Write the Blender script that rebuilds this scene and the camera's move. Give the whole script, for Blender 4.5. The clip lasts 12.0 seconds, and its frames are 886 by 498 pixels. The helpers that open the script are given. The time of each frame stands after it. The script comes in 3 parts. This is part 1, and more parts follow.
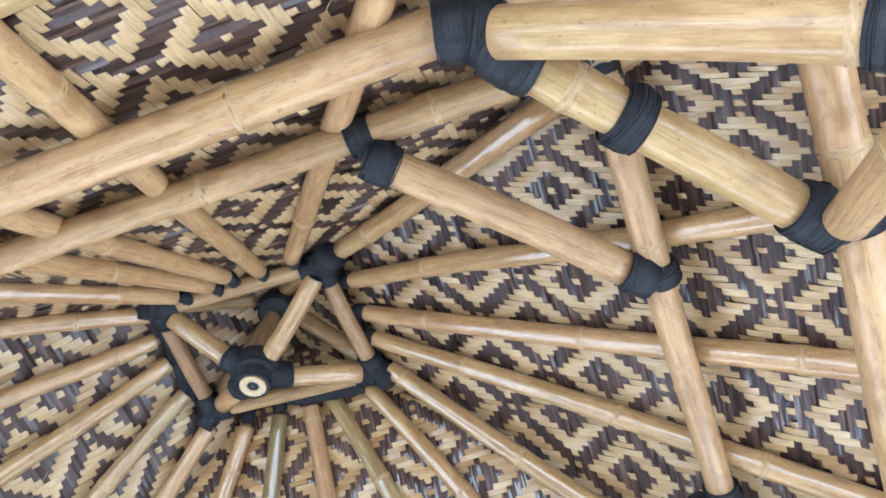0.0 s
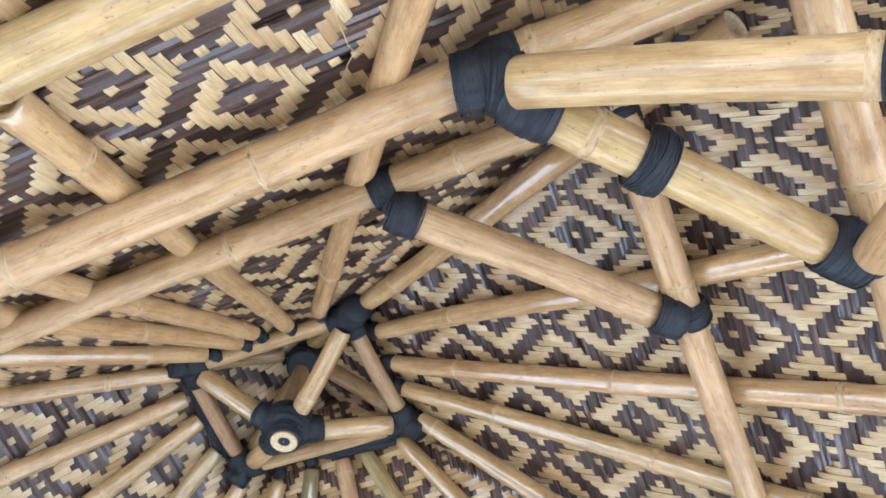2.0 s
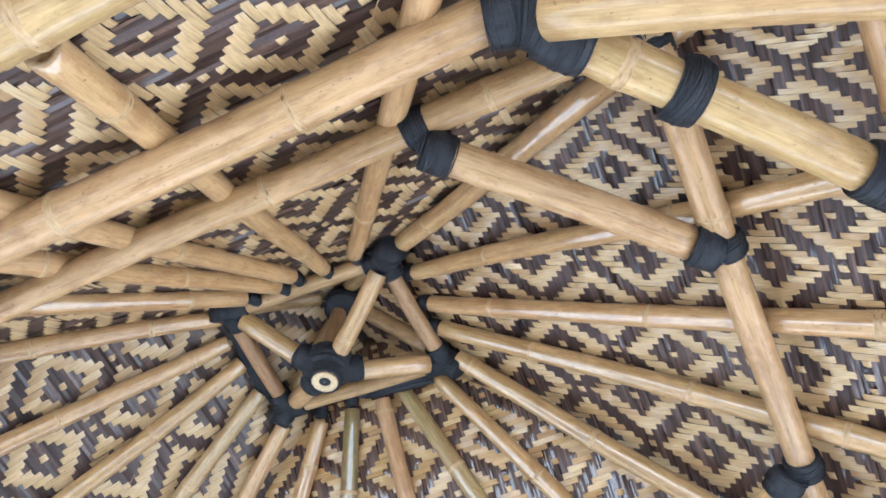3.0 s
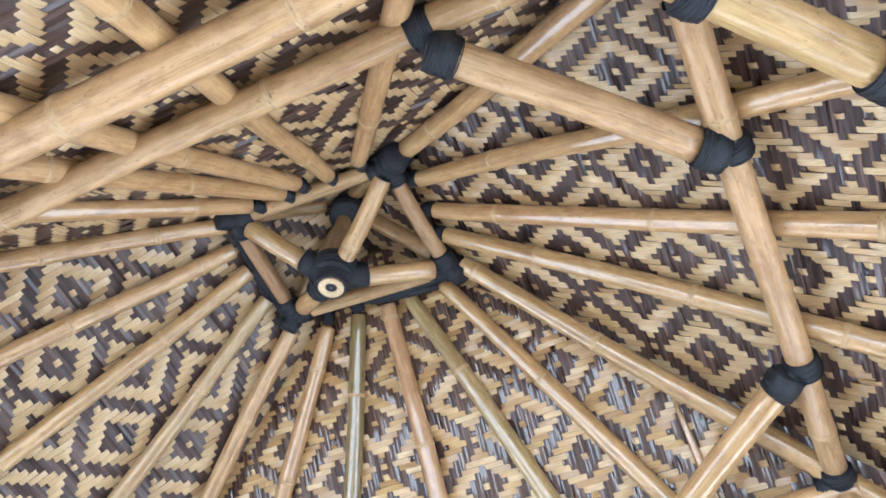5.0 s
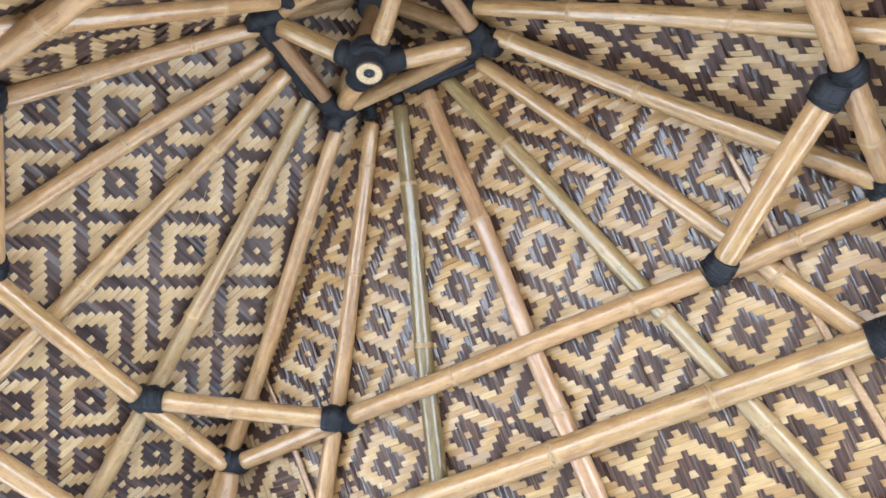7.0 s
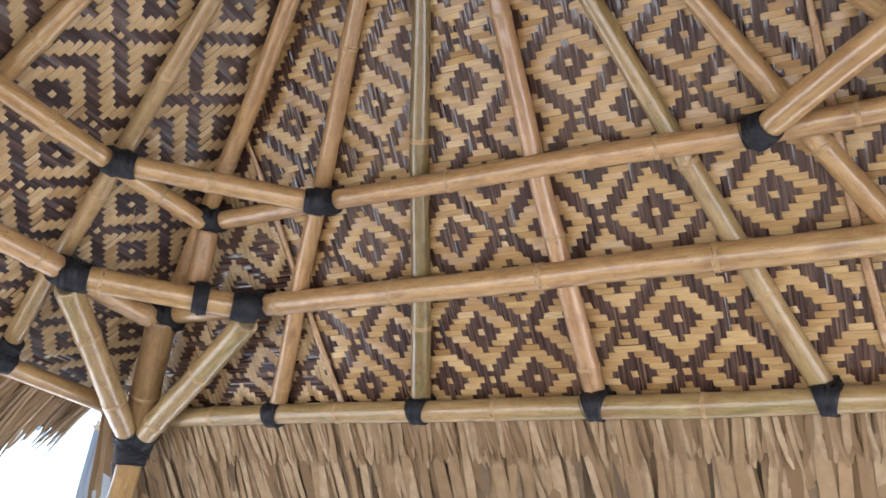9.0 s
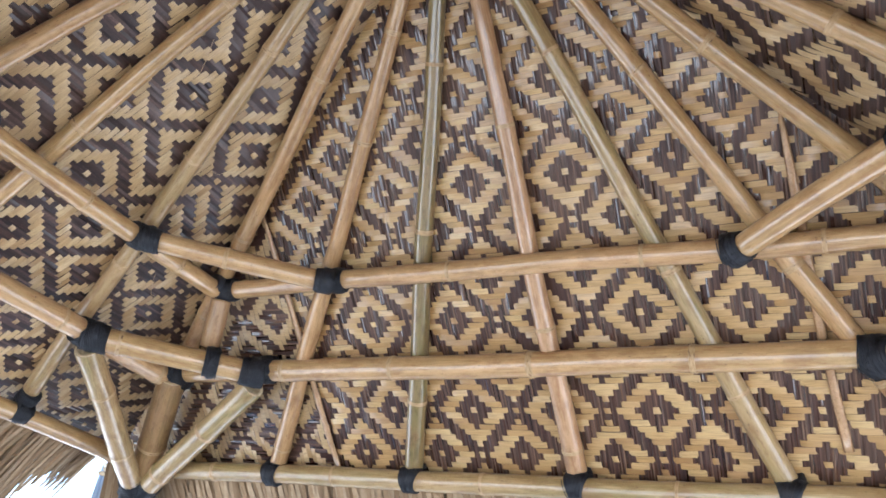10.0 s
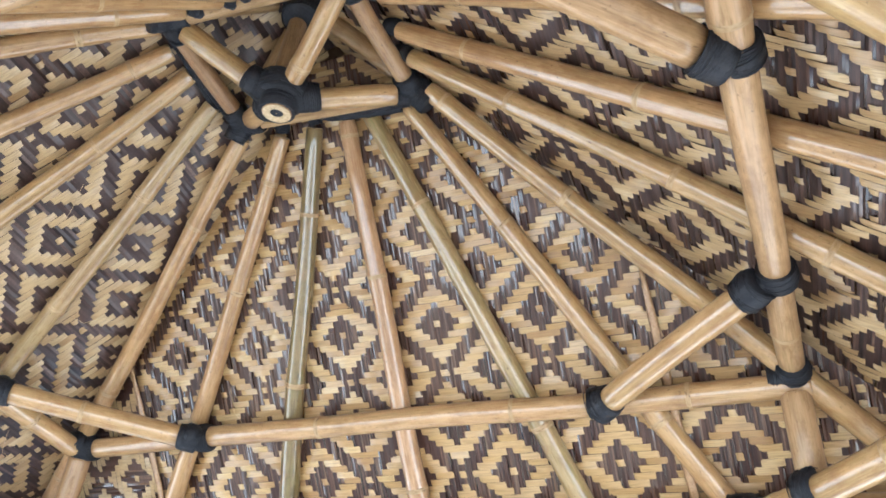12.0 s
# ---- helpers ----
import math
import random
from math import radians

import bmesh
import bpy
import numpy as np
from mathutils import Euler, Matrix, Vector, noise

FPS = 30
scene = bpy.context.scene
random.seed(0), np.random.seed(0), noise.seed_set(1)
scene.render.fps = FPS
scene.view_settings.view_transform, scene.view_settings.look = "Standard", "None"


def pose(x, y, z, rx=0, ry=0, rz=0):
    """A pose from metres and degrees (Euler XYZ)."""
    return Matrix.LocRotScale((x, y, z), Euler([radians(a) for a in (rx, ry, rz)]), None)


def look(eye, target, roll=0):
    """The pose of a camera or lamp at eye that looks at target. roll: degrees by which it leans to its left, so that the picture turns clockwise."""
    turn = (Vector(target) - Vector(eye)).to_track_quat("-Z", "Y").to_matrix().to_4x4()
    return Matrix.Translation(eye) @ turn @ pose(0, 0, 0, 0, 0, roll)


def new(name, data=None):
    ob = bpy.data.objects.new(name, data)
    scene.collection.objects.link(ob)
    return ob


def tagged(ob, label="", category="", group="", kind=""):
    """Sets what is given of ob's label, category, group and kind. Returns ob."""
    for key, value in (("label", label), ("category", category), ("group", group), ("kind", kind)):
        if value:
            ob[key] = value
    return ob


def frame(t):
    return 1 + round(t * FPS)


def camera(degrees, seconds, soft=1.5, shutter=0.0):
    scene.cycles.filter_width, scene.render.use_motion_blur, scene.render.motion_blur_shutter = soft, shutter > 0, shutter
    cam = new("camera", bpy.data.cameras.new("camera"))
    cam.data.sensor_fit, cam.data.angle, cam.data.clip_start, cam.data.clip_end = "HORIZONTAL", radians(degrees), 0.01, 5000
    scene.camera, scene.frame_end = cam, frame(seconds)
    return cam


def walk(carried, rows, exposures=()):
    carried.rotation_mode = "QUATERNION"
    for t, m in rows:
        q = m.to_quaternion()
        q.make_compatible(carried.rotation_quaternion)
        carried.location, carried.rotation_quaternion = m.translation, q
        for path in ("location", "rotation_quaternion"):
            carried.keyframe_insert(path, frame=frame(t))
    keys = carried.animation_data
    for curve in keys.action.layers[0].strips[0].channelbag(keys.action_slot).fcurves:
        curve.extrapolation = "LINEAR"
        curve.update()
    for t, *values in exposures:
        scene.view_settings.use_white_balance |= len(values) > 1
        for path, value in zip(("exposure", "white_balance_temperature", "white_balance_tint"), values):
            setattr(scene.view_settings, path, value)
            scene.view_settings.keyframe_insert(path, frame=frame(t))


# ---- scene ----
# A rectangular bamboo pavilion roof seen from below: rafters fan out from a lashed hub,
# two rings of purlins hang under them, and woven mats line the slopes below the thatch.
cam = camera(54.75, 12.0, soft=1.7)
ROWS = [
    (0.0, 0.8756, -0.9666, 1.2124, 157.285, -1.763, 19.814),
    (0.5, 0.8775, -0.9632, 1.2125, 157.184, -1.698, 20.207),
    (1.0, 0.8793, -0.9620, 1.2151, 157.151, -1.536, 21.113),
    (1.5, 0.8790, -0.9738, 1.2157, 159.679, -1.892, 21.791),
    (2.0, 0.8748, -0.9738, 1.2141, 160.228, -2.486, 22.434),
    (2.5, 0.8678, -0.9728, 1.2105, 159.180, -3.330, 23.829),
    (3.0, 0.8656, -0.9696, 1.1991, 156.442, -3.832, 24.572),
    (3.2, 0.8670, -0.9666, 1.1930, 155.207, -3.930, 24.443),
    (5.0, 0.8564, -0.9558, 1.1868, 150.685, -3.921, 24.874),
    (5.5, 0.8436, -0.9355, 1.1676, 148.907, -3.774, 25.894),
    (6.0, 0.8176, -0.9053, 1.1401, 148.616, -2.878, 28.189),
    (6.5, 0.7934, -0.8502, 1.0951, 147.076, -1.772, 30.745),
    (7.0, 0.7766, -0.8245, 1.0374, 140.629, -2.089, 32.284),
    (7.5, 0.8126, -0.7999, 1.0305, 134.599, -3.390, 31.877),
    (9.3, 0.7835, -1.0524, 1.5704, 114.879, -7.410, 26.890),
    (9.5, 0.8141, -1.0975, 1.5668, 115.682, -8.116, 26.596),
    (10.0, 0.8751, -1.1871, 1.5894, 118.225, -8.946, 26.118),
    (10.5, 0.8809, -1.2123, 1.5824, 120.690, -8.988, 25.734),
    (11.0, 0.9044, -1.1910, 1.5814, 124.138, -7.305, 25.390),
    (11.5, 0.9455, -1.1617, 1.5869, 126.063, -6.926, 23.887),
    (12.0, 1.0009, -1.0585, 1.5903, 130.372, -7.314, 21.939),
]
EXPOSURES = [(0.0, 2.66, 4850, 3), (3.0, 2.66, 4950, 3), (5.5, 2.65, 5050, 4), (7.5, 2.5, 5300, 4), (9.4, 1.74, 5950, 13), (10.2, 2.25, 5050, 6),
             (10.7, 2.45, 4850, 3), (11.4, 2.5, 5050, 3), (12.0, 2.5, 5300, 4)]
walk(cam, [(t, pose(x, y, z, rx, ry, rz)) for t, x, y, z, rx, ry, rz in ROWS], EXPOSURES)

# ---- light: open sky all round, a high sun on the pale ground outside ----
world = bpy.data.worlds.new("sky")
scene.world = world
world.use_nodes = True
wn = world.node_tree
wn.nodes.clear()
sky = wn.nodes.new("ShaderNodeTexSky")
sky.sky_type, sky.sun_disc = "NISHITA", False
sky.sun_elevation, sky.sun_rotation = radians(46.1), radians(132.0)
back = wn.nodes.new("ShaderNodeBackground")
back.inputs["Strength"].default_value = 0.15
wout = wn.nodes.new("ShaderNodeOutputWorld")
wn.links.new(sky.outputs[0], back.inputs[0])
wn.links.new(back.outputs[0], wout.inputs[0])
sun = new("sun", bpy.data.lights.new("sun", "SUN"))
sun.data.energy, sun.data.angle, sun.data.color = 5.0, radians(0.6), (1.0, 0.96, 0.90)
sun.matrix_world = look((4.0, -3.6, 5.6), (0, 0, 0))


# ---- materials ----
class Nodes:
    """Small wrapper for building node materials."""

    def __init__(self, name):
        self.mat = bpy.data.materials.new(name)
        self.mat.use_nodes = True
        self.t = self.mat.node_tree
        self.bsdf = self.t.nodes["Principled BSDF"]

    def add(self, kind, **values):
        n = self.t.nodes.new(kind)
        for k, v in values.items():
            n.inputs[k.replace("_", " ")].default_value = v
        return n

    def link(self, a, b):
        self.t.links.new(a, b)

    def coords(self, scale, which="Object"):
        c = self.t.nodes.new("ShaderNodeTexCoord")
        m = self.add("ShaderNodeMapping", Scale=scale)
        self.link(c.outputs[which], m.inputs[0])
        return m.outputs[0]

    def noise(self, scale, size=1.0, detail=4.0, rough=0.55, which="Object"):
        n = self.add("ShaderNodeTexNoise", Scale=size, Detail=detail, Roughness=rough)
        self.link(self.coords(scale, which), n.inputs["Vector"])
        return n.outputs["Fac"]

    def ramp(self, fac, stops):
        r = self.t.nodes.new("ShaderNodeValToRGB")
        el = r.color_ramp.elements
        while len(el) < len(stops):
            el.new(0.5)
        for e, (p, c) in zip(el, stops):
            e.position, e.color = p, (*c, 1)
        self.link(fac, r.inputs[0])
        return r.outputs[0]

    def mix(self, fac, a, b, mode="MIX"):
        m = self.t.nodes.new("ShaderNodeMix")
        m.data_type, m.blend_type = "RGBA", mode
        for sock, v in ((m.inputs[0], fac), (m.inputs[6], a), (m.inputs[7], b)):
            if hasattr(v, "is_output"):
                self.link(v, sock)
            else:
                sock.default_value = v if isinstance(v, float) else (*v, 1)
        return m.outputs[2]

    def maths(self, op, a, b=0.0):
        m = self.t.nodes.new("ShaderNodeMath")
        m.operation = op
        for sock, v in ((m.inputs[0], a), (m.inputs[1], b)):
            if hasattr(v, "is_output"):
                self.link(v, sock)
            else:
                sock.default_value = v
        return m.outputs[0]

    def bump(self, height, strength, distance=0.002):
        b = self.add("ShaderNodeBump", Strength=strength, Distance=distance)
        self.link(height, b.inputs["Height"])
        self.link(b.outputs[0], self.bsdf.inputs["Normal"])

    def varnish(self, weight, rough):
        self.bsdf.inputs["Coat Weight"].default_value = weight
        self.bsdf.inputs["Coat Roughness"].default_value = rough
        self.bsdf.inputs["Coat IOR"].default_value = 1.7

    def finish(self, colour, rough=0.5, spec=0.5):
        if hasattr(colour, "is_output"):
            self.link(colour, self.bsdf.inputs["Base Color"])
        else:
            self.bsdf.inputs["Base Color"].default_value = (*colour, 1)
        if hasattr(rough, "is_output"):
            self.link(rough, self.bsdf.inputs["Roughness"])
        else:
            self.bsdf.inputs["Roughness"].default_value = rough
        self.bsdf.inputs["Specular IOR Level"].default_value = spec
        return self.mat


def bamboo_material(name, pale, deep, green, amount, coat=0.85, rough=(0.36, 0.52)):
    """Varnished bamboo: fibres along the culm, blotches, green remnants, small mould specks."""
    n = Nodes(name)
    streak = n.noise((70, 70, 1.2), 1.0, 5.0, 0.6)
    blotch = n.noise((9, 9, 3.0), 1.0, 3.0)
    patch = n.noise((5, 5, 1.1), 1.0, 2.0)
    speck = n.noise((160, 160, 90), 1.0, 2.0)
    base = n.ramp(streak, [(0.36, deep), (0.5, [(a + b) / 2 for a, b in zip(pale, deep)]), (0.64, pale)])
    base = n.mix(n.ramp(blotch, [(0.42, (0, 0, 0)), (0.66, (0.6, 0.6, 0.6))]), base,
                 (pale[0] * 1.12, pale[1] * 1.1, pale[2] * 1.15))
    base = n.mix(n.maths("MULTIPLY", n.ramp(patch, [(0.42, (0, 0, 0)), (0.62, (1, 1, 1))]), amount), base, green)
    rnd = n.t.nodes.new("ShaderNodeObjectInfo").outputs["Random"]
    base = n.mix(0.34, base, n.ramp(rnd, [(0.0, (0.36, 0.20, 0.095)), (0.35, (0.50, 0.33, 0.17)), (0.65, (0.42, 0.29, 0.12)), (1.0, (0.27, 0.215, 0.085))]))
    dash = n.noise((300, 300, 14), 1.0, 2.0)
    base = n.mix(n.ramp(dash, [(0.52, (0, 0, 0)), (0.66, (0.5, 0.5, 0.5))]), base, (pale[0] * 1.2, pale[1] * 1.25, pale[2] * 1.35))
    base = n.mix(n.ramp(dash, [(0.30, (0.4, 0.4, 0.4)), (0.44, (0, 0, 0))]), base, (deep[0] * 0.7, deep[1] * 0.65, deep[2] * 0.6))
    scuff = n.noise((26, 26, 5), 1.0, 5.0, 0.7)
    base = n.mix(n.ramp(scuff, [(0.50, (0, 0, 0)), (0.60, (0.55, 0.55, 0.55))]), base, (pale[0] * 1.15, pale[1] * 1.2, pale[2] * 1.35))
    stain = n.noise((13, 13, 9), 1.0, 4.0, 0.6)
    base = n.mix(n.ramp(stain, [(0.52, (0, 0, 0)), (0.68, (0.6, 0.6, 0.6))]), base, (0.24, 0.13, 0.055))
    mottle = n.noise((48, 48, 16), 1.0, 6.0, 0.75)
    base = n.mix(n.ramp(mottle, [(0.50, (0, 0, 0)), (0.62, (0.45, 0.45, 0.45))]), base, (deep[0] * 0.95, deep[1] * 0.85, deep[2] * 0.8))
    base = n.mix(n.ramp(mottle, [(0.32, (0.4, 0.4, 0.4)), (0.44, (0, 0, 0))]), base, (pale[0] * 1.15, pale[1] * 1.15, pale[2] * 1.2))
    base = n.mix(n.ramp(speck, [(0.0, (0, 0, 0)), (0.67, (0, 0, 0)), (0.73, (0.6, 0.6, 0.6))]), base, (0.12, 0.07, 0.035))
    n.bump(streak, 0.12, 0.001)
    n.varnish(coat, 0.07)
    n.link(n.ramp(blotch, [(0.35, (0.02, 0.02, 0.02)), (0.65, (0.08, 0.08, 0.08))]), n.bsdf.inputs["Coat Roughness"])
    return n.finish(base, n.ramp(blotch, [(0.3, [rough[0]] * 3), (0.8, [rough[1]] * 3)]), 0.3)


BAMBOO = bamboo_material("bamboo_golden", (0.49, 0.30, 0.125), (0.28, 0.145, 0.054), (0.33, 0.28, 0.10), 0.35)
BAMBOO_PINK = bamboo_material("bamboo_rosy", (0.49, 0.297, 0.142), (0.29, 0.155, 0.068), (0.38, 0.25, 0.12), 0.3)
BAMBOO_GREEN = bamboo_material("bamboo_greenish", (0.42, 0.285, 0.125), (0.24, 0.15, 0.058), (0.13, 0.14, 0.042), 0.9)
BAMBOO_OLIVE = bamboo_material("bamboo_olive", (0.17, 0.135, 0.040), (0.07, 0.058, 0.018), (0.036, 0.046, 0.012), 0.9, 1.0, (0.26, 0.40))
BAMBOO_THICK = bamboo_material("bamboo_straw", (0.47, 0.305, 0.125), (0.28, 0.165, 0.060), (0.33, 0.25, 0.09), 0.6, 0.35, (0.40, 0.56))
BAMBOO_DULL = bamboo_material("bamboo_weathered", (0.45, 0.275, 0.125), (0.23, 0.125, 0.050), (0.30, 0.24, 0.09), 0.4, 0.3, (0.42, 0.6))

BAMBOO_BROWN = bamboo_material("bamboo_brown", (0.32, 0.18, 0.078), (0.17, 0.09, 0.038), (0.27, 0.19, 0.07), 0.4, 0.3, (0.42, 0.6))


def node_material():
    n = Nodes("bamboo_node")
    v = n.noise((60, 60, 200), 1.0, 3.0)
    c = n.ramp(v, [(0.30, (0.12, 0.068, 0.032)), (0.40, (0.36, 0.23, 0.105)), (0.68, (0.48, 0.335, 0.17))])
    n.bump(v, 0.4)
    return n.finish(c, 0.5)


def cut_material():
    n = Nodes("bamboo_cut_end")
    v = n.noise((120, 120, 120), 1.0, 3.0)
    return n.finish(n.ramp(v, [(0.3, (0.42, 0.30, 0.16)), (0.7, (0.66, 0.52, 0.32))]), 0.75)


def cord_material():
    n = Nodes("black_cord")
    v = n.noise((220, 220, 220), 1.0, 3.0)
    n.bump(v, 0.6, 0.001)
    return n.finish(n.ramp(v, [(0.3, (0.006, 0.007, 0.010)), (0.75, (0.022, 0.023, 0.030))]), 0.55, 0.4)


def strip_material(name, ramp_stops, rough, streak_scale, coat, glossy=1.0):
    """Split bamboo strips: tone differs from strip to strip, with fine fibre lines."""
    n = Nodes(name)
    isl = n.t.nodes.new("ShaderNodeNewGeometry").outputs["Random Per Island"]
    tone = n.ramp(isl, ramp_stops)
    fibre = n.noise(streak_scale, 1.0, 3.0)
    c = n.mix(n.ramp(fibre, [(0.34, (0.42, 0.42, 0.42)), (0.56, (0.0, 0.0, 0.0))]), tone, [t * 0.4 for t in ramp_stops[0][1]], "MIX")
    wear = n.noise((3.0, 3.0, 3.0), 1.0, 3.0)
    c = n.mix(n.ramp(wear, [(0.4, (0, 0, 0)), (0.75, (0.35, 0.35, 0.35))]), c, [s * 0.8 for s in ramp_stops[-1][1]])
    n.bump(fibre, 0.25, 0.001)
    n.varnish(coat, 0.12)
    if glossy < 1.0:
        pick = n.maths("FRACT", n.maths("MULTIPLY", isl, 37.7))
        rough = n.ramp(pick, [(glossy - 0.04, (rough, rough, rough)), (glossy + 0.04, (0.5, 0.5, 0.5))])
        n.link(n.ramp(pick, [(glossy - 0.04, (coat, coat, coat)), (glossy + 0.04, (0.05, 0.05, 0.05))]), n.bsdf.inputs["Coat Weight"])
        return n.finish(c, rough, 0.4)
    return n.finish(c, rough, 0.55)


LIGHT_STOPS = [(0.0, (0.37, 0.225, 0.095)), (0.35, (0.48, 0.32, 0.145)), (0.7, (0.54, 0.38, 0.185)), (1.0, (0.61, 0.45, 0.245))]
DARK_STOPS = [(0.0, (0.024, 0.013, 0.011)), (0.5, (0.050, 0.027, 0.022)), (0.85, (0.082, 0.046, 0.036)), (1.0, (0.15, 0.092, 0.068))]
WARM_STOPS = [(0.0, (0.36, 0.20, 0.070)), (0.35, (0.48, 0.295, 0.112)), (0.7, (0.54, 0.355, 0.145)), (1.0, (0.61, 0.43, 0.195))]
SHINY_STOPS = [(0.0, (0.032, 0.014, 0.011)), (0.5, (0.062, 0.028, 0.021)), (0.8, (0.10, 0.050, 0.034)), (1.0, (0.20, 0.12, 0.072))]
NODE, CUT, CORD = node_material(), cut_material(), cord_material()
STRIP_LIGHT = strip_material("strip_pale", LIGHT_STOPS, 0.40, (30, 330, 30), 0.2)
STRIP_LIGHT_STEEP = strip_material("strip_pale_steep", LIGHT_STOPS, 0.40, (330, 30, 30), 0.2)
STRIP_DARK = strip_material("strip_dark", DARK_STOPS, 0.40, (160, 160, 160), 0.15)
STRIP_WARM = strip_material("strip_orange", WARM_STOPS, 0.36, (18, 300, 300), 0.28)
STRIP_WORN = strip_material("strip_dark_worn", DARK_STOPS, 0.26, (240, 25, 240), 0.3, 0.22)
STRIP_SHINY = strip_material("strip_dark_shiny", SHINY_STOPS, 0.10, (330, 25, 25), 0.7, 0.36)


def thatch_material(name, a, b, c):
    n = Nodes(name)
    isl = n.t.nodes.new("ShaderNodeNewGeometry").outputs["Random Per Island"]
    f = n.noise((40, 40, 6), 1.0, 4.0)
    col = n.mix(n.ramp(f, [(0.3, (0.5, 0.5, 0.5)), (0.7, (0, 0, 0))]), n.ramp(isl, [(0.0, a), (0.55, b), (1.0, c)]), a)
    n.bump(f, 0.5, 0.002)
    return n.finish(col, 0.75, 0.3)


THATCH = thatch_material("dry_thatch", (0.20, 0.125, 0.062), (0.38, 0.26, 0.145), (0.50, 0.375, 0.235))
# Thatch tones cut to about half: the shade between blades is in the colour.
THATCH_GAP = thatch_material("gap_thatch", (0.08, 0.055, 0.033), (0.17, 0.118, 0.07), (0.28, 0.20, 0.12))


def ground_material():
    n = Nodes("pale_sand")
    big, small = n.noise((0.6, 0.6, 0.6), 1.0, 5.0), n.noise((30, 30, 30), 1.0, 4.0)
    c = n.mix(0.35, n.ramp(big, [(0.3, (0.52, 0.495, 0.45)), (0.7, (0.64, 0.615, 0.57))]),
              n.ramp(small, [(0.3, (0.46, 0.43, 0.385)), (0.7, (0.68, 0.65, 0.60))]))
    n.bump(small, 0.5, 0.01)
    return n.finish(c, 0.9, 0.2)


SAND = ground_material()


# Tone of the added floor, set for its bounce onto the roof's underside.
def deck_material():
    n = Nodes("bounce_floor")
    v = n.noise((4, 4, 4), 1.0, 6.0)
    n.bump(v, 0.5, 0.01)
    return n.finish(n.ramp(v, [(0.3, (0.13, 0.108, 0.085)), (0.7, (0.21, 0.18, 0.145))]), 0.85, 0.2)


DECK = deck_material()


# ---- helpers ----
def mesh_object(name, verts, faces, material, parent=None, smooth=True, m=None):
    me = bpy.data.meshes.new(name)
    me.from_pydata([tuple(v) for v in verts], [], faces)
    me.materials.append(material)
    if smooth:
        me.polygons.foreach_set("use_smooth", [True] * len(me.polygons))
    me.update()
    ob = new(name, me)
    if parent is not None:
        ob.parent = parent
    if m is not None:
        ob.matrix_local = m
    return ob


def lathe(profile, seg, bend=None, wobble=0.0, ph=0.0):
    """Turn (z, r) pairs into a round skin; bend(z) shifts a ring sideways."""
    verts, faces = [], []
    for z, r in profile:
        ox, oy = bend(z) if bend else (0.0, 0.0)
        for k in range(seg):
            a = 2 * math.pi * k / seg
            q = r * (1 + wobble * math.sin(2 * a + ph))
            verts.append((ox + q * math.cos(a), oy + q * math.sin(a), z))
    for i in range(len(profile) - 1):
        for k in range(seg):
            a, b = i * seg + k, i * seg + (k + 1) % seg
            faces.append((a, b, b + seg, a + seg))
    return verts, faces


def axis_pose(p0, p1):
    d = Vector(p1) - Vector(p0)
    return Matrix.Translation(p0) @ d.to_track_quat("Z", "Y").to_matrix().to_4x4()


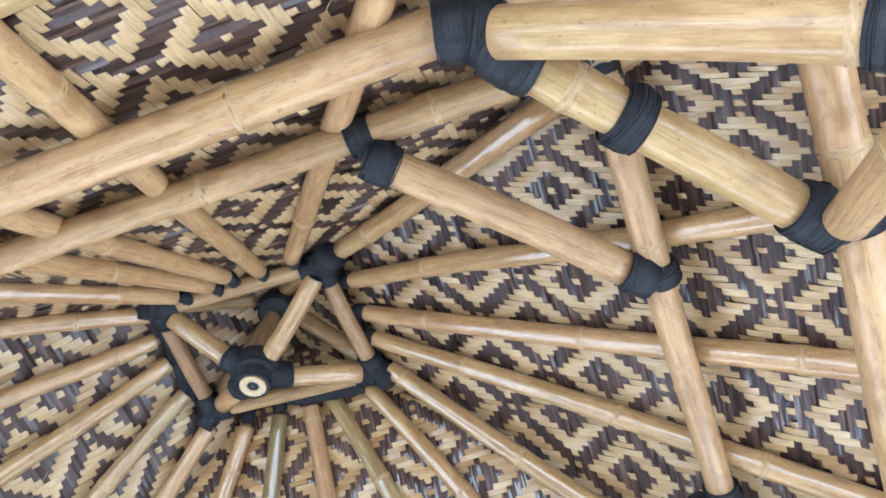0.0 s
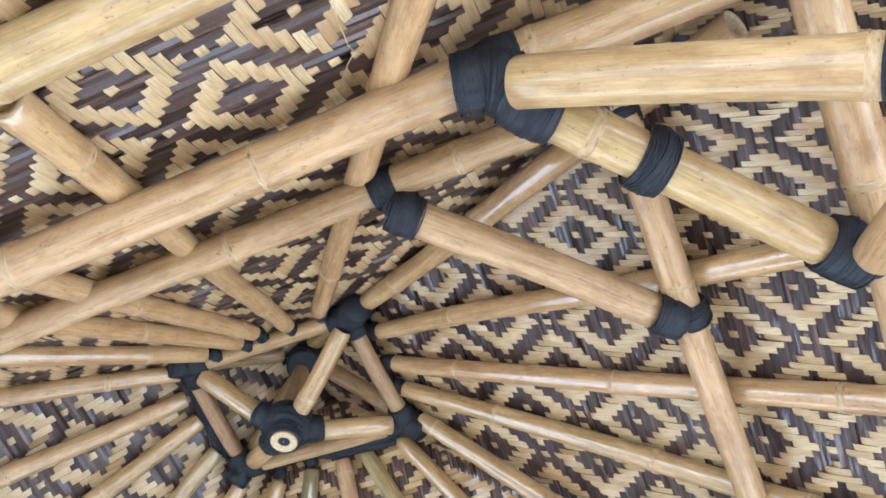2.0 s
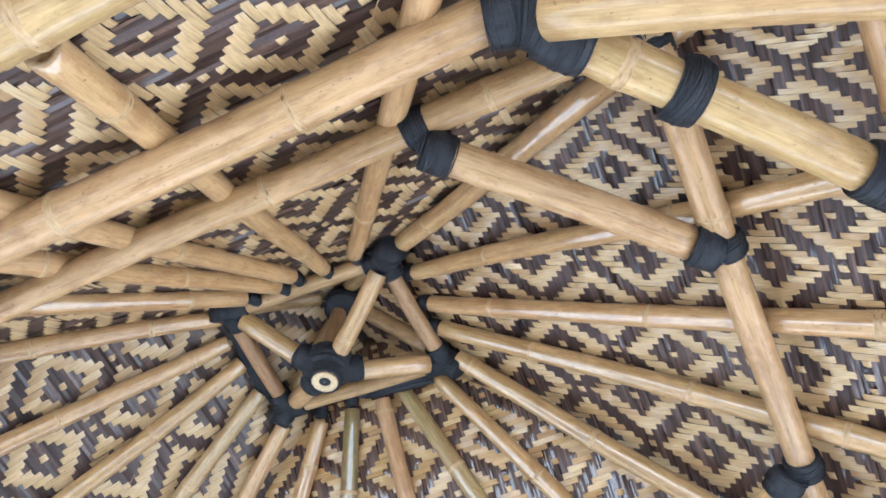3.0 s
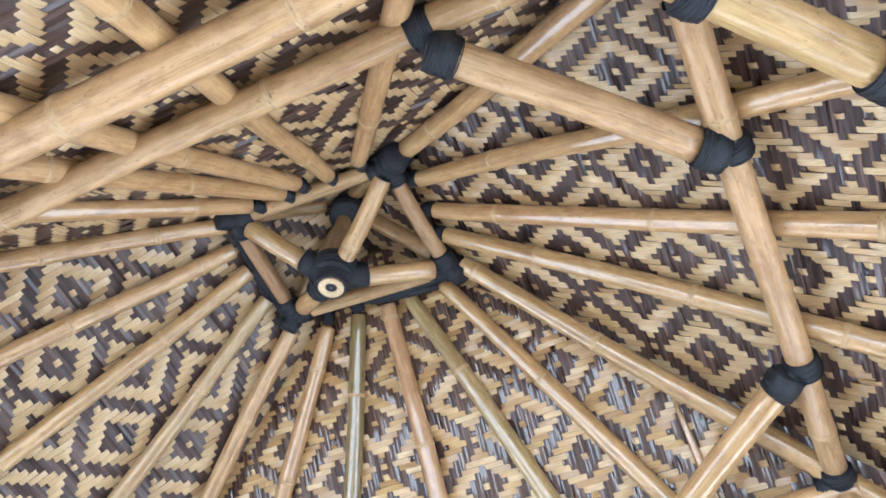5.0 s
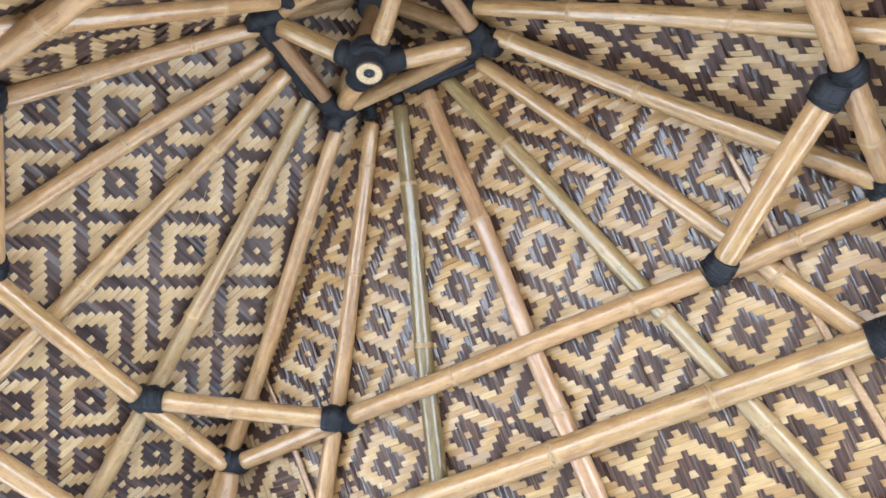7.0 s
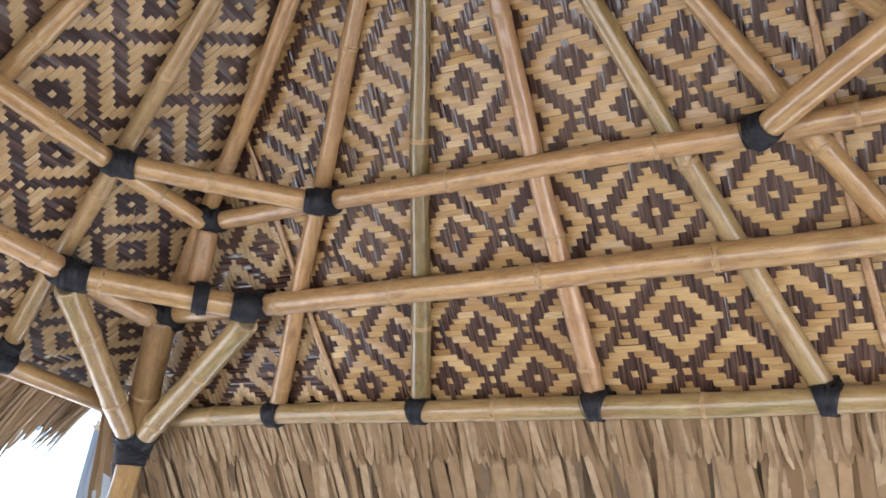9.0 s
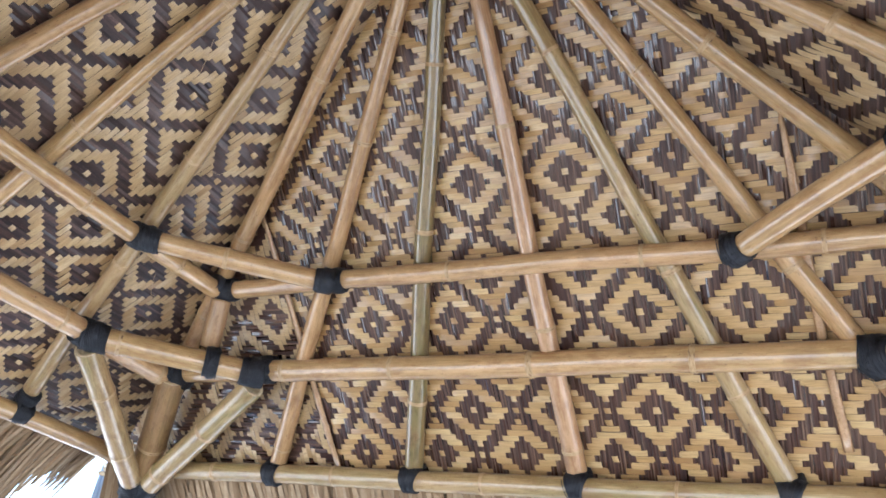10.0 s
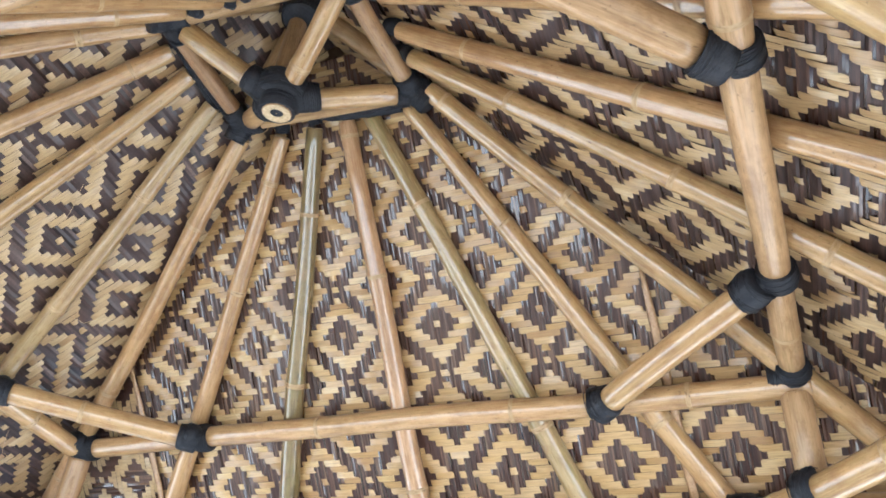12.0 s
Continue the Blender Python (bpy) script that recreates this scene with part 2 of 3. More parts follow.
def bamboo(name, p0, p1, r0, r1, label, category, group, material=None, nodes=None, step=0.30, crook=0.006, seed=1, bore=0.62):
    """One bamboo culm from p0 to p1: skin with swellings, a ring at every joint, hollow cut ends.
    nodes: (axis, values), the joints' places along that world axis."""
    material = material or BAMBOO
    rnd = random.Random(seed)
    p0, p1 = Vector(p0), Vector(p1)
    length = (p1 - p0).length
    top = tagged(new(name), label, category, group)
    top.matrix_world = axis_pose(p0, p1)
    if nodes:
        ax, vals = nodes
        at = sorted(length * (v - p0[ax]) / (p1[ax] - p0[ax]) for v in vals)
        lo, hi = at[0], at[-1]
        while lo - step * 1.05 > 0.05:
            lo -= step * rnd.uniform(0.95, 1.1)
            at.append(lo)
        while hi + step * 1.05 < length - 0.05:
            hi += step * rnd.uniform(0.95, 1.1)
            at.append(hi)
        at = sorted(a for a in at if 0.015 < a < length - 0.015)
    else:
        at, z = [], rnd.uniform(0.05, step)
        while z < length - 0.03:
            at.append(z)
            z += step * rnd.uniform(0.85, 1.15)
    ph = [rnd.uniform(0, 6.28) for _ in range(4)]

    def bend(z):
        s = math.sin(math.pi * z / length)
        return (crook * s * math.sin(ph[0] + 2.1 * z) + 0.0016 * math.sin(9 * z + ph[1]),
                crook * s * math.sin(ph[2] + 1.7 * z) + 0.0016 * math.sin(8 * z + ph[3]))

    def radius(z):
        r = r0 + (r1 - r0) * z / length
        for a in at:
            r *= 1 + 0.05 * math.exp(-((z - a) / 0.022) ** 2)
        return r

    zs = {0.0, length}
    for i in range(int(length / 0.05) + 1):
        zs.add(min(length, i * 0.05))
    for a in at:
        zs.update(x for x in (a - 0.03, a - 0.014, a - 0.006, a, a + 0.006, a + 0.014, a + 0.03) if 0 < x < length)
    zs = sorted(zs)
    prof = [(z, radius(z)) for z in zs]
    prof = [(0.0, prof[0][1] * 0.93), (0.004, prof[0][1])] + prof[1:-1] + [(length - 0.004, prof[-1][1]), (length, prof[-1][1] * 0.93)]
    oval = rnd.uniform(0, 6.28)
    v, f = lathe(prof, 16, bend, 0.012, oval)
    mesh_object("culm", v, f, material, top)
    for end, z, s in (("a", 0.0, 1), ("b", length, -1)):
        r = radius(z)
        ox, oy = bend(z)
        deep = 0.021 if bore > 0.5 else 0.009
        pv, pf = lathe([(0, r * 0.93), (s * -0.001, r * 0.85), (0, r * (bore + 0.04)), (s * 0.003, r * bore), (s * deep, r * (bore - 0.04)), (s * deep, r * bore * 0.5), (s * (deep - 0.003), r * 0.02)], 16)
        pv = [(x + ox, y + oy, w + z) for x, y, w in pv]
        mesh_object("cut_end", pv, pf if s < 0 else [q[::-1] for q in pf], CUT, top)
    for a in at:
        r = radius(a)
        ox, oy = bend(a)
        w = rnd.uniform(0.8, 1.25) * (1.1 if r0 > 0.034 else 1.0)
        pv, pf = lathe([(-0.0065 * w, r * 0.99), (-0.0045 * w, r * 1.012), (-0.002, r * 1.026), (0.0, r * 1.010), (0.0012, r * 1.004),
                        (0.0030 * w, r * 1.018), (0.0055 * w, r * 1.008), (0.008 * w, r * 0.985)], 16, None, 0.012, oval)
        mesh_object("node_ring", [(x + ox, y + oy, z + a) for x, y, z in pv], pf, NODE, top)
    return top


def cord_tube(points, thick, sides=4):
    """One continuous cord through the points."""
    n = len(points)
    verts, faces = [], []
    for i, p in enumerate(points):
        t = (points[min(i + 1, n - 1)] - points[max(i - 1, 0)]).normalized()
        u = t.cross(Vector((0.31, 0.52, 0.79))).normalized()
        w = t.cross(u)
        for k in range(sides):
            a = 2 * math.pi * k / sides
            verts.append(p + (u * math.cos(a) + w * math.sin(a)) * thick)
    for i in range(n - 1):
        for k in range(sides):
            a, b = i * sides + k, i * sides + (k + 1) % sides
            faces.append((a, b, b + sides, a + sides))
    return verts, faces


def lashing(at, wraps, label="tight black cord lashing round a bamboo joint", seed=0, name="cord_lashing"):
    """Cord wound round one or more members. wraps: (axis, radius, width, shift along the axis, side shift)."""
    rnd = random.Random(int(abs(at[0] * 911 + at[1] * 577 + at[2] * 313) * 1000) + seed)
    top = tagged(new(name), label, "lashing", "cord lashings")
    top.location = at
    for axis, r, width, shift, side in wraps:
        ax = Vector(axis).normalized()
        u = ax.cross(Vector((0.2, 0.3, 0.93))).normalized()
        w = ax.cross(u)
        mid = ax * shift + Vector(side)
        q = ax.to_track_quat("Z", "Y").to_matrix()
        prof = [(-width / 2, 0.002), (-width / 2, r * 0.94), (-width / 2 + 0.004, r + 0.0022), (-width / 5, r + 0.0042), (width / 5, r + 0.0042), (width / 2 - 0.004, r + 0.0022),
                (width / 2, r * 0.94), (width / 2, 0.002)]
        v, f = lathe(prof, 20)
        mesh_object("cord_core", [q @ Vector(p) + mid for p in v], f, CORD, top)
        cord = 0.0014
        turns = max(4, int(width / (cord * 1.45)))
        pts, per = [], 16
        ph = rnd.uniform(0, 6.28)
        wob = [rnd.uniform(-0.006, 0.006) for _ in range(turns + 2)]
        fat = [rnd.uniform(-0.0012, 0.0024) for _ in range(turns + 2)]
        for k in range(turns * per + 1):
            a, t = 2 * math.pi * k / per, k / per
            m, fr = int(t), t - int(t)
            tilt = wob[m] * (1 - fr) + wob[m + 1] * fr
            z = -width / 2 + width * t / turns + tilt * math.sin(a + ph)
            rr = r + 0.0030 - 0.0022 * (2 * t / turns - 1) ** 2 + fat[m] * (1 - fr) + fat[m + 1] * fr
            pts.append(mid + ax * z + (u * math.cos(a) + w * math.sin(a)) * rr)
        v, f = cord_tube(pts, cord)
        mesh_object("cord_winding", v, f, CORD, top)
    return top


# ---- the plan, in metres ----
EAVE_Z = 2.20
KM, KS, KF = 1.0, 0.645, 1.25          # fall of the long slope ahead, the two ends, the steep slope behind
SKIN = 0.037                           # mat above the rafters' axes
EAVE_Y, EAVE_L, EAVE_R, EAVE_F = 1.15, -1.71, 1.71, -1.06
SIDE_Z = 2.222                         # eave beams of the two ends


def height(face, x, y):
    return {"M": 3.379 - KM * y, "R": 3.379 - KS * x, "L": 3.379 + KS * x, "F": 3.544 + KF * y}[face]


def on(face, x, y, lift=0.0):
    return Vector((x, y, min(height(f, x, y) for f in face) + lift))


# ---- ground and floor ----
ground = tagged(mesh_object("ground", [(-400, -400, 0), (400, -400, 0), (400, 400, 0), (-400, 400, 0)], [(0, 1, 2, 3)], SAND, smooth=False),
                "pale sandy ground all round the pavilion", "ground", kind="structure")

# Out-of-view slab, added to limit and soften the light bounced up from below.
deck = tagged(mesh_object("floor", [(x, y, z) for z in (0.0, 0.12) for x, y in ((-2.6, -2.1), (2.6, -2.1), (2.6, 2.1), (-2.6, 2.1))],
                          [(4, 5, 6, 7), (0, 1, 5, 4), (1, 2, 6, 5), (2, 3, 7, 6), (3, 0, 4, 7)], DECK, smooth=False),
              "unseen grey-brown floor added under the pavilion to shape the bounced light", "floor", kind="structure")

# ---- woven mats ----
PITCH = 16


def pale_cell(i, j, chevron=False):
    """Concentric lozenges: a pale dot, a dark lozenge, a pale ring, dark bands with a pale dot where they cross.
    chevron: seven rows of zigzag set in below the first half row."""
    if chevron and 8 < j < 15:
        a = (i - 8) % PITCH
        d = min(a, PITCH - a) + j - 8
        return d % 6 in (4, 5, 0)
    if chevron and j >= 15:
        j -= 6
    best = 99
    for oi, oj in ((0, 0), (8, 8)):
        a, b = (i - oi) % PITCH, (j - oj) % PITCH
        best = min(best, min(a, PITCH - a) + min(b, PITCH - b))
    if best == 8:
        a, b = i % PITCH, j % PITCH
        return (a, b) in ((8, 0), (0, 8))
    return best == 0 or 4 <= best <= 6


def woven_mat(name, label, origin, udir, vdir, cu, cv, bounds, inside, pale_along, seed, focus=(0.0, 0.0), dark=None, slivers=1, uq=0.0, vq=0.0, chevron=False, pale_mat=None):
    """A mat of flat strips. Cells of cu by cv; pale strips run along pale_along ('u' or 'v'), dark ones across."""
    rnd = random.Random(seed)
    dark = dark or STRIP_DARK
    pale_mat = pale_mat or STRIP_LIGHT
    o, u, v = Vector(origin), Vector(udir).normalized(), Vector(vdir).normalized()
    n = u.cross(v).normalized()
    if n.z > 0:
        n = -n
    i0, i1, j0, j1 = bounds
    ok = {}
    for i in range(i0, i1):
        for j in range(j0, j1):
            p = o + u * (i * cu + uq * i * i) + v * (j * cv + vq * j * j)
            if inside(p):
                ok[(i, j)] = pale_cell(i, j, chevron)
    top = tagged(new(name), label, "woven mat", "roof lining mats")
    sets = {True: ([], []), False: ([], [])}
    single = {True: 0, False: 0}
    wave = [rnd.uniform(0, 6.28) for _ in range(4)]

    def place(a, b, h):
        a += uq * (a / cu) ** 2
        b += vq * (b / cv) ** 2
        bow = 0.004 * math.sin(a * 3.1 + wave[0]) * math.sin(b * 2.7 + wave[1])
        return o + u * (a + 0.0025 * math.sin(b * 7 + wave[2])) + v * (b + 0.0025 * math.sin(a * 6 + wave[3])) + n * (h + bow)

    def strip(pale, along_u, run, other, shift=0.0, share=1.0):
        verts, faces = sets[pale]
        spot = (run[len(run) // 2] * cu, other * cv) if along_u else (other * cu, run[len(run) // 2] * cv)
        alone = math.hypot(spot[0] - focus[0], spot[1] - focus[1]) < 0.36 and single[pale] < 150
        if alone:
            single[pale] += 1
            verts, faces = [], []
        ca, cb = (cu, cv) if along_u else (cv, cu)
        a0, a1 = (run[0] - 0.5) * ca, (run[-1] + 0.5) * ca
        over = ca * rnd.uniform(0.10, 0.34)
        a0 -= over * rnd.uniform(0.3, 1.0)
        a1 += over * rnd.uniform(0.3, 1.0)
        half = cb * (0.5 - rnd.uniform(-0.03, 0.035)) * share
        mid = (other + shift) * cb + rnd.uniform(-0.05, 0.05) * cb * share
        slant = ca * (0.22 if pale else 0.08) + rnd.uniform(-0.1, 0.1) * ca
        lift = (0.0018 if pale else 0.0006) + rnd.uniform(0, 0.0008)
        dip = -0.0012 if pale else 0.0001
        roll = rnd.gauss(0, 0.0009) if pale else rnd.gauss(0, 0.0006 if slivers == 1 else (0.0020 if rnd.random() < 0.6 else 0.0008) / slivers)
        k = len(verts)
        for t, h in ((0, dip), (0.14, lift * 0.85), (0.5, lift), (0.86, lift * 0.85), (1, dip)):
            a = a0 + (a1 - a0) * t
            for s in (-1, 1):
                aa, bb = a + s * slant * 0.5, mid + s * half
                verts.append(place(aa, bb, h + s * roll) if along_u else place(bb, aa, h + s * roll))
        for q in range(4):
            faces.append((k + 2 * q, k + 2 * q + 1, k + 2 * q + 3, k + 2 * q + 2))
        if alone:
            mesh_object("pale_strip" if pale else "dark_strip", verts, faces, pale_mat if pale else dark, top)

    def runs(pale, along_u):
        outer, inner = ((j0, j1), (i0, i1)) if along_u else ((i0, i1), (j0, j1))
        for b in range(*outer):
            run = []
            for a in range(inner[0], inner[1] + 1):
                key = (a, b) if along_u else (b, a)
                if ok.get(key) is pale:
                    run.append(a)
                elif run:
                    if pale or slivers == 1:
                        strip(pale, along_u, run, b)
                    else:
                        for q in range(slivers):
                            strip(pale, along_u, run, b, (q + 0.5) / slivers - 0.5, 1.0 / slivers)
                    run = []

    runs(True, pale_along == "u")
    runs(False, pale_along != "u")
    for pale, part_name, mat in ((True, "pale_weave", pale_mat), (False, "dark_weave", dark)):
        ob = mesh_object(part_name, sets[pale][0], sets[pale][1], mat, top, smooth=True)
        tagged(ob, kind="stuff")
    # backing sheet of crossing strips, seen only in the gaps
    bv, bf = [], []
    for (i, j) in ok:
        k = len(bv)
        for di, dj in ((-0.5, -0.5), (0.5, -0.5), (0.5, 0.5), (-0.5, 0.5)):
            bv.append(place((i + di) * cu, (j + dj) * cv, -0.003))
        bf.append((k, k + 1, k + 2, k + 3))
    tagged(mesh_object("backing", bv, bf, STRIP_DARK, top, smooth=False), kind="stuff")
    return top


def lowest(face, p, slack=0.02):
    hs = {f: height(f, p.x, p.y) for f in "MRLF"}
    return hs[face] <= min(hs.values()) + slack and p.z > EAVE_Z - 0.02


LATH_A, LATH_B = on("M", -0.842, 0.54, 0.018), on("M", -0.775, 1.175, 0.018)


def patch_side(p):
    """True left of the lath, where a leftover mat is laid the other way."""
    t = (p.y - LATH_A.y) / (LATH_B.y - LATH_A.y)
    return p.y > LATH_A.y - 0.03 and p.x < LATH_A.x + t * (LATH_B.x - LATH_A.x)


woven_mat("woven_mat", "woven bamboo mat with tan and dark brown lozenges, glossy", on("M", 0.297, 0.833, SKIN), (1, 0, 0), (0, 1, -KM),
          0.0172, 0.01733, (-118, 95, -74, 32), lambda p: lowest("M", p) and not patch_side(p), "u", 11, dark=STRIP_SHINY, slivers=4, vq=0.0000297, pale_mat=STRIP_WARM)
woven_mat("woven_mat", "leftover piece of woven mat laid across the grain beside the corner", on("M", -0.90, 0.80, SKIN + 0.002), (1, 0, 0), (0, 1, -KM),
          0.0172, 0.0178, (-70, 30, -40, 40), lambda p: lowest("M", p, 0.03) and patch_side(p), "v", 12, dark=STRIP_SHINY, slivers=3)
woven_mat("woven_mat", "woven bamboo mat with cream lozenges on dark brown, end slope", on("L", -0.751, 0.086, SKIN), (0, 1, 0), (-1, 0, -KS),
          0.0174, 0.0171, (-90, 90, -60, 75), lambda p: lowest("L", p), "v", 13, chevron=True, slivers=2)
woven_mat("woven_mat", "woven bamboo mat with cream lozenges on dark brown, facing the light", on("R", 0.825, 0.089, SKIN), (-0.0126, 0.2846, 0.0081), (0.231, 0.0365, -0.149),
          0.0169, 0.0175, (-90, 90, -60, 75), lambda p: lowest("R", p), "v", 14, uq=0.00007, vq=-0.00003, dark=STRIP_WORN, slivers=3)
woven_mat("woven_mat", "woven bamboo mat with grey-brown lozenges under the steep slope", on("F", 0.486, -0.902, SKIN), (1, 0, 0), (0, -1, -KF),
          0.0172, 0.0172, (-140, 90, -70, 40), lambda p: lowest("F", p), "v", 15, slivers=2, pale_mat=STRIP_LIGHT_STEEP)


# ---- rafters ----
RAFTER = "golden bamboo rafter running from the hub to the eave"


def rafter(face, top_xy, low_xy, material=None, nodes=None, seed=1, name="bamboo_rafter", label=RAFTER, r=(0.0225, 0.030), end=None):
    """From its top end through a lower point and on to the eave."""
    a = Vector(top_xy)
    d = Vector(low_xy) - a
    stop = {"M": (1, EAVE_Y + 0.02), "F": (1, EAVE_F + 0.03), "L": (0, EAVE_L - 0.02), "R": (0, EAVE_R + 0.02)}[face[0]]
    t = (stop[1] - a[stop[0]]) / d[stop[0]] if end is None else end
    b = a + d * t
    return bamboo(name, on(face, *a), on(face, *b), r[0], r[1], label, "rafter", "rafters", material, nodes, 0.34, 0.006, seed)


rafter("M", (-0.181, 0.142), (-1.041, 1.176), None, (1, [0.22, 0.416, 0.665, 0.9]), 21)
rafter("M", (-0.076, 0.140), (-0.490, 1.164), BAMBOO_OLIVE, (1, [0.296, 0.615, 0.985]), 22, label="olive-green glossy bamboo rafter running from the hub to the eave")
rafter("M", (0.019, 0.141), (0.053, 1.158), BAMBOO_PINK, (1, [0.431, 0.83]), 23, label="rosy bamboo rafter running from the hub to the eave")
rafter("M", (0.086, 0.135), (0.611, 1.142), BAMBOO_GREEN, (1, [0.315, 0.735]), 24, label="bamboo rafter with green patches near the eave")
rafter("M", (0.189, 0.132), (0.783, 0.851), None, (1, [0.376, 0.74]), 25)
rafter("R", (0.282, -0.024), (1.138, 0.286), None, (0, [0.507, 0.828]), 31)
rafter("R", (0.290, -0.104), (1.160, 0.000), None, (0, [0.461, 0.809, 1.19]), 32)
rafter("R", (0.291, -0.203), (1.206, -0.308), None, (0, [0.514, 0.93]), 33)
rafter("F", (0.189, -0.335), (0.739, -0.908), None, (1, [-0.46, -0.83]), 41)
rafter("F", (0.090, -0.320), (0.255, -1.018), None, (1, [-0.43, -0.93]), 42)
rafter("F", (0.016, -0.343), (-0.036, -0.606), None, None, 43)
rafter("F", (-0.043, -0.324), (-0.150, -0.540), None, (1, [-0.5]), 44)
rafter("F", (-0.135, -0.328), (-0.394, -0.593), None, (1, [-0.41, -0.62]), 45)
rafter("L", (-0.277, -0.028), (-1.686, 0.610), BAMBOO_GREEN, (0, [-0.519, -0.838, -1.18]), 51, label="bamboo rafter with green joints below the end slope")
rafter("L", (-0.277, -0.131), (-0.949, -0.058), None, (0, [-0.521, -0.953]), 52)
rafter("L", (-0.280, -0.207), (-0.807, -0.294), None, (0, [-0.365]), 53)
HIP = "bamboo hip rafter along the seam of two slopes"
rafter("ML", (-0.268, 0.092), (-0.985, 0.625), None, (0, [-0.472, -0.9]), 61, "bamboo_hip_rafter", HIP, (0.0235, 0.030), 1.5)
rafter("MR", (0.285, 0.075), (1.085, 0.735), None, (0, [0.566, 0.97]), 62, "bamboo_hip_rafter", HIP, (0.0235, 0.032), 1.5)
rafter("RF", (0.285, -0.288), (0.854, -0.550), None, (0, [0.40, 0.66]), 63, "bamboo_hip_rafter", HIP, (0.025, 0.031), 1.6)
rafter("LF", (-0.255, -0.284), (-0.672, -0.516), None, (0, [-0.389, -0.60]), 64, "bamboo_hip_rafter", HIP, (0.023, 0.030), 2.2)

# ---- purlin rings, corner ties, eave beams ----
UP = {"M": (0.670, 2.657), "R": (0.990, 2.684), "F": (-0.655, 2.685), "L": (-1.024, 2.640)}
LOW = {"M": (0.870, 2.460), "R": (1.275, 2.455), "F": (-0.805, 2.468), "L": (-1.335, 2.430)}
PURLIN = "bamboo purlin of the upper ring under the rafters"
PURLIN_LOW = "thick bamboo purlin of the lower ring under the rafters"
for ring, r, lab, extra in ((UP, 0.029, PURLIN, 0), (LOW, 0.035, PURLIN_LOW, 1)):
    g = "lower ring" if extra else "upper ring"
    m, rr, ff, ll = ring["M"], ring["R"], ring["F"], ring["L"]
    bamboo("bamboo_purlin", (ll[0] + 0.02, m[0] + 0.003, m[1]), (rr[0] + 0.03, m[0] + 0.003, m[1]), r, r, lab, "purlin", g, BAMBOO,
           (0, [-0.455, -0.01, 0.431]) if extra else (0, [-0.62, -0.2, 0.343]), 0.42, 0.004, 71 + extra)
    rx = 0.037 if extra else 0.032
    bamboo("bamboo_purlin", (rr[0], m[0] - 0.03, rr[1]), (rr[0], ff[0] + 0.03, rr[1]), rx if extra else 0.0275, rx, lab, "purlin", g, BAMBOO_DULL,
           (1, [-0.455, 0.62]) if extra else (1, [0.5]), 0.8, 0.004, 73 + extra)
    rf = 0.0385 if extra else 0.030
    bamboo("bamboo_purlin", (rr[0] + 0.02, ff[0], ff[1]), (ll[0] - 0.02, ff[0], ff[1]), rf, rf, lab, "purlin", g, BAMBOO_DULL,
           (0, [0.449, 0.011]) if extra else (0, [0.257, -0.388]), 0.44, 0.004, 75 + extra)
    bamboo("bamboo_purlin", (ll[0], ff[0] + 0.03, ll[1]), (ll[0], m[0] - 0.03, ll[1]), r, r, lab, "purlin", g, BAMBOO, None, 0.4, 0.004, 77 + extra)

TIE = "bamboo tie across the corner of a purlin ring"


def tie(a, b, r, seed, mat=None, nodes=None, name="bamboo_corner_tie", label=TIE, trim=(0.035, 0.035), step=0.42):
    a, b = Vector(a), Vector(b)
    d = (b - a).normalized()
    return bamboo(name, a + d * trim[0], b - d * trim[1], r, r, label, "tie", "corner ties", mat, nodes, step, 0.003, seed)


X = Vector((1, 0, 0))
Y = Vector((0, 1, 0))
Z = Vector((0, 0, 1))


def joint(p, axes, r=0.03, width=0.075, toward=0.0, centre=None, purlin_r=0.03, bulk=0.62):
    """Cord round a purlin at its centre line and, beside it, round the end of the tie that meets it."""
    p = Vector(p)
    if len(axes) == 1:
        ax = Vector(axes[0]).normalized()
        lashing(p, [(ax, r + 0.002, width * 0.9, 0, (0, 0, 0.004)), (ax + Vector((0.12, 0.1, -0.2)), r + 0.004, width * 0.5, 0.004, (0, 0, 0.004)),
                    (ax + Vector((-0.1, 0.14, 0.16)), r + 0.005, width * 0.35, -0.006, (0, 0, 0.004))])
        return
    off = Vector(centre) - p
    d = Vector(axes[1]).normalized() * (1 if toward > 0 else -1)
    lashing(p, [(axes[0], purlin_r + 0.003, width * 0.72, 0, off), (Vector(axes[0]) * 1.0 + Vector((0.12, 0.1, 0.1)), purlin_r + 0.004, width * 0.45, 0, off),
                (d, r + 0.001, width * 0.85, abs(toward) + 0.006, (0, 0, 0)), (d + Vector((0.1, -0.08, 0.12)), r + 0.002, width * 0.5, abs(toward) + 0.004, (0, 0, 0)),
                (d.cross(Vector(axes[0])) + d * 0.7, r * bulk, width * 0.6, 0, off * 0.5 + d * 0.012)])


# upper ring: (end on the long side, end on the short side)
UPPER_TIES = [((-0.575, 0.645, 2.635), (-1.005, 0.285, 2.630), 0.030), ((0.557, 0.660, 2.635), (0.960, 0.313, 2.668), 0.031),
              ((0.560, -0.618, 2.668), (0.972, -0.224, 2.668), 0.034), ((-0.60, -0.618, 2.668), (-1.00, -0.26, 2.630), 0.029)]
LOWER_TIES = [((-0.935, 0.850, 2.435), (-1.325, 0.470, 2.420), 0.037), ((0.840, 0.875, 2.440), (1.265, 0.47, 2.440), 0.034),
              ((0.840, -0.762, 2.435), (1.232, -0.345, 2.435), 0.038), ((-0.90, -0.762, 2.435), (-1.32, -0.40, 2.420), 0.031)]
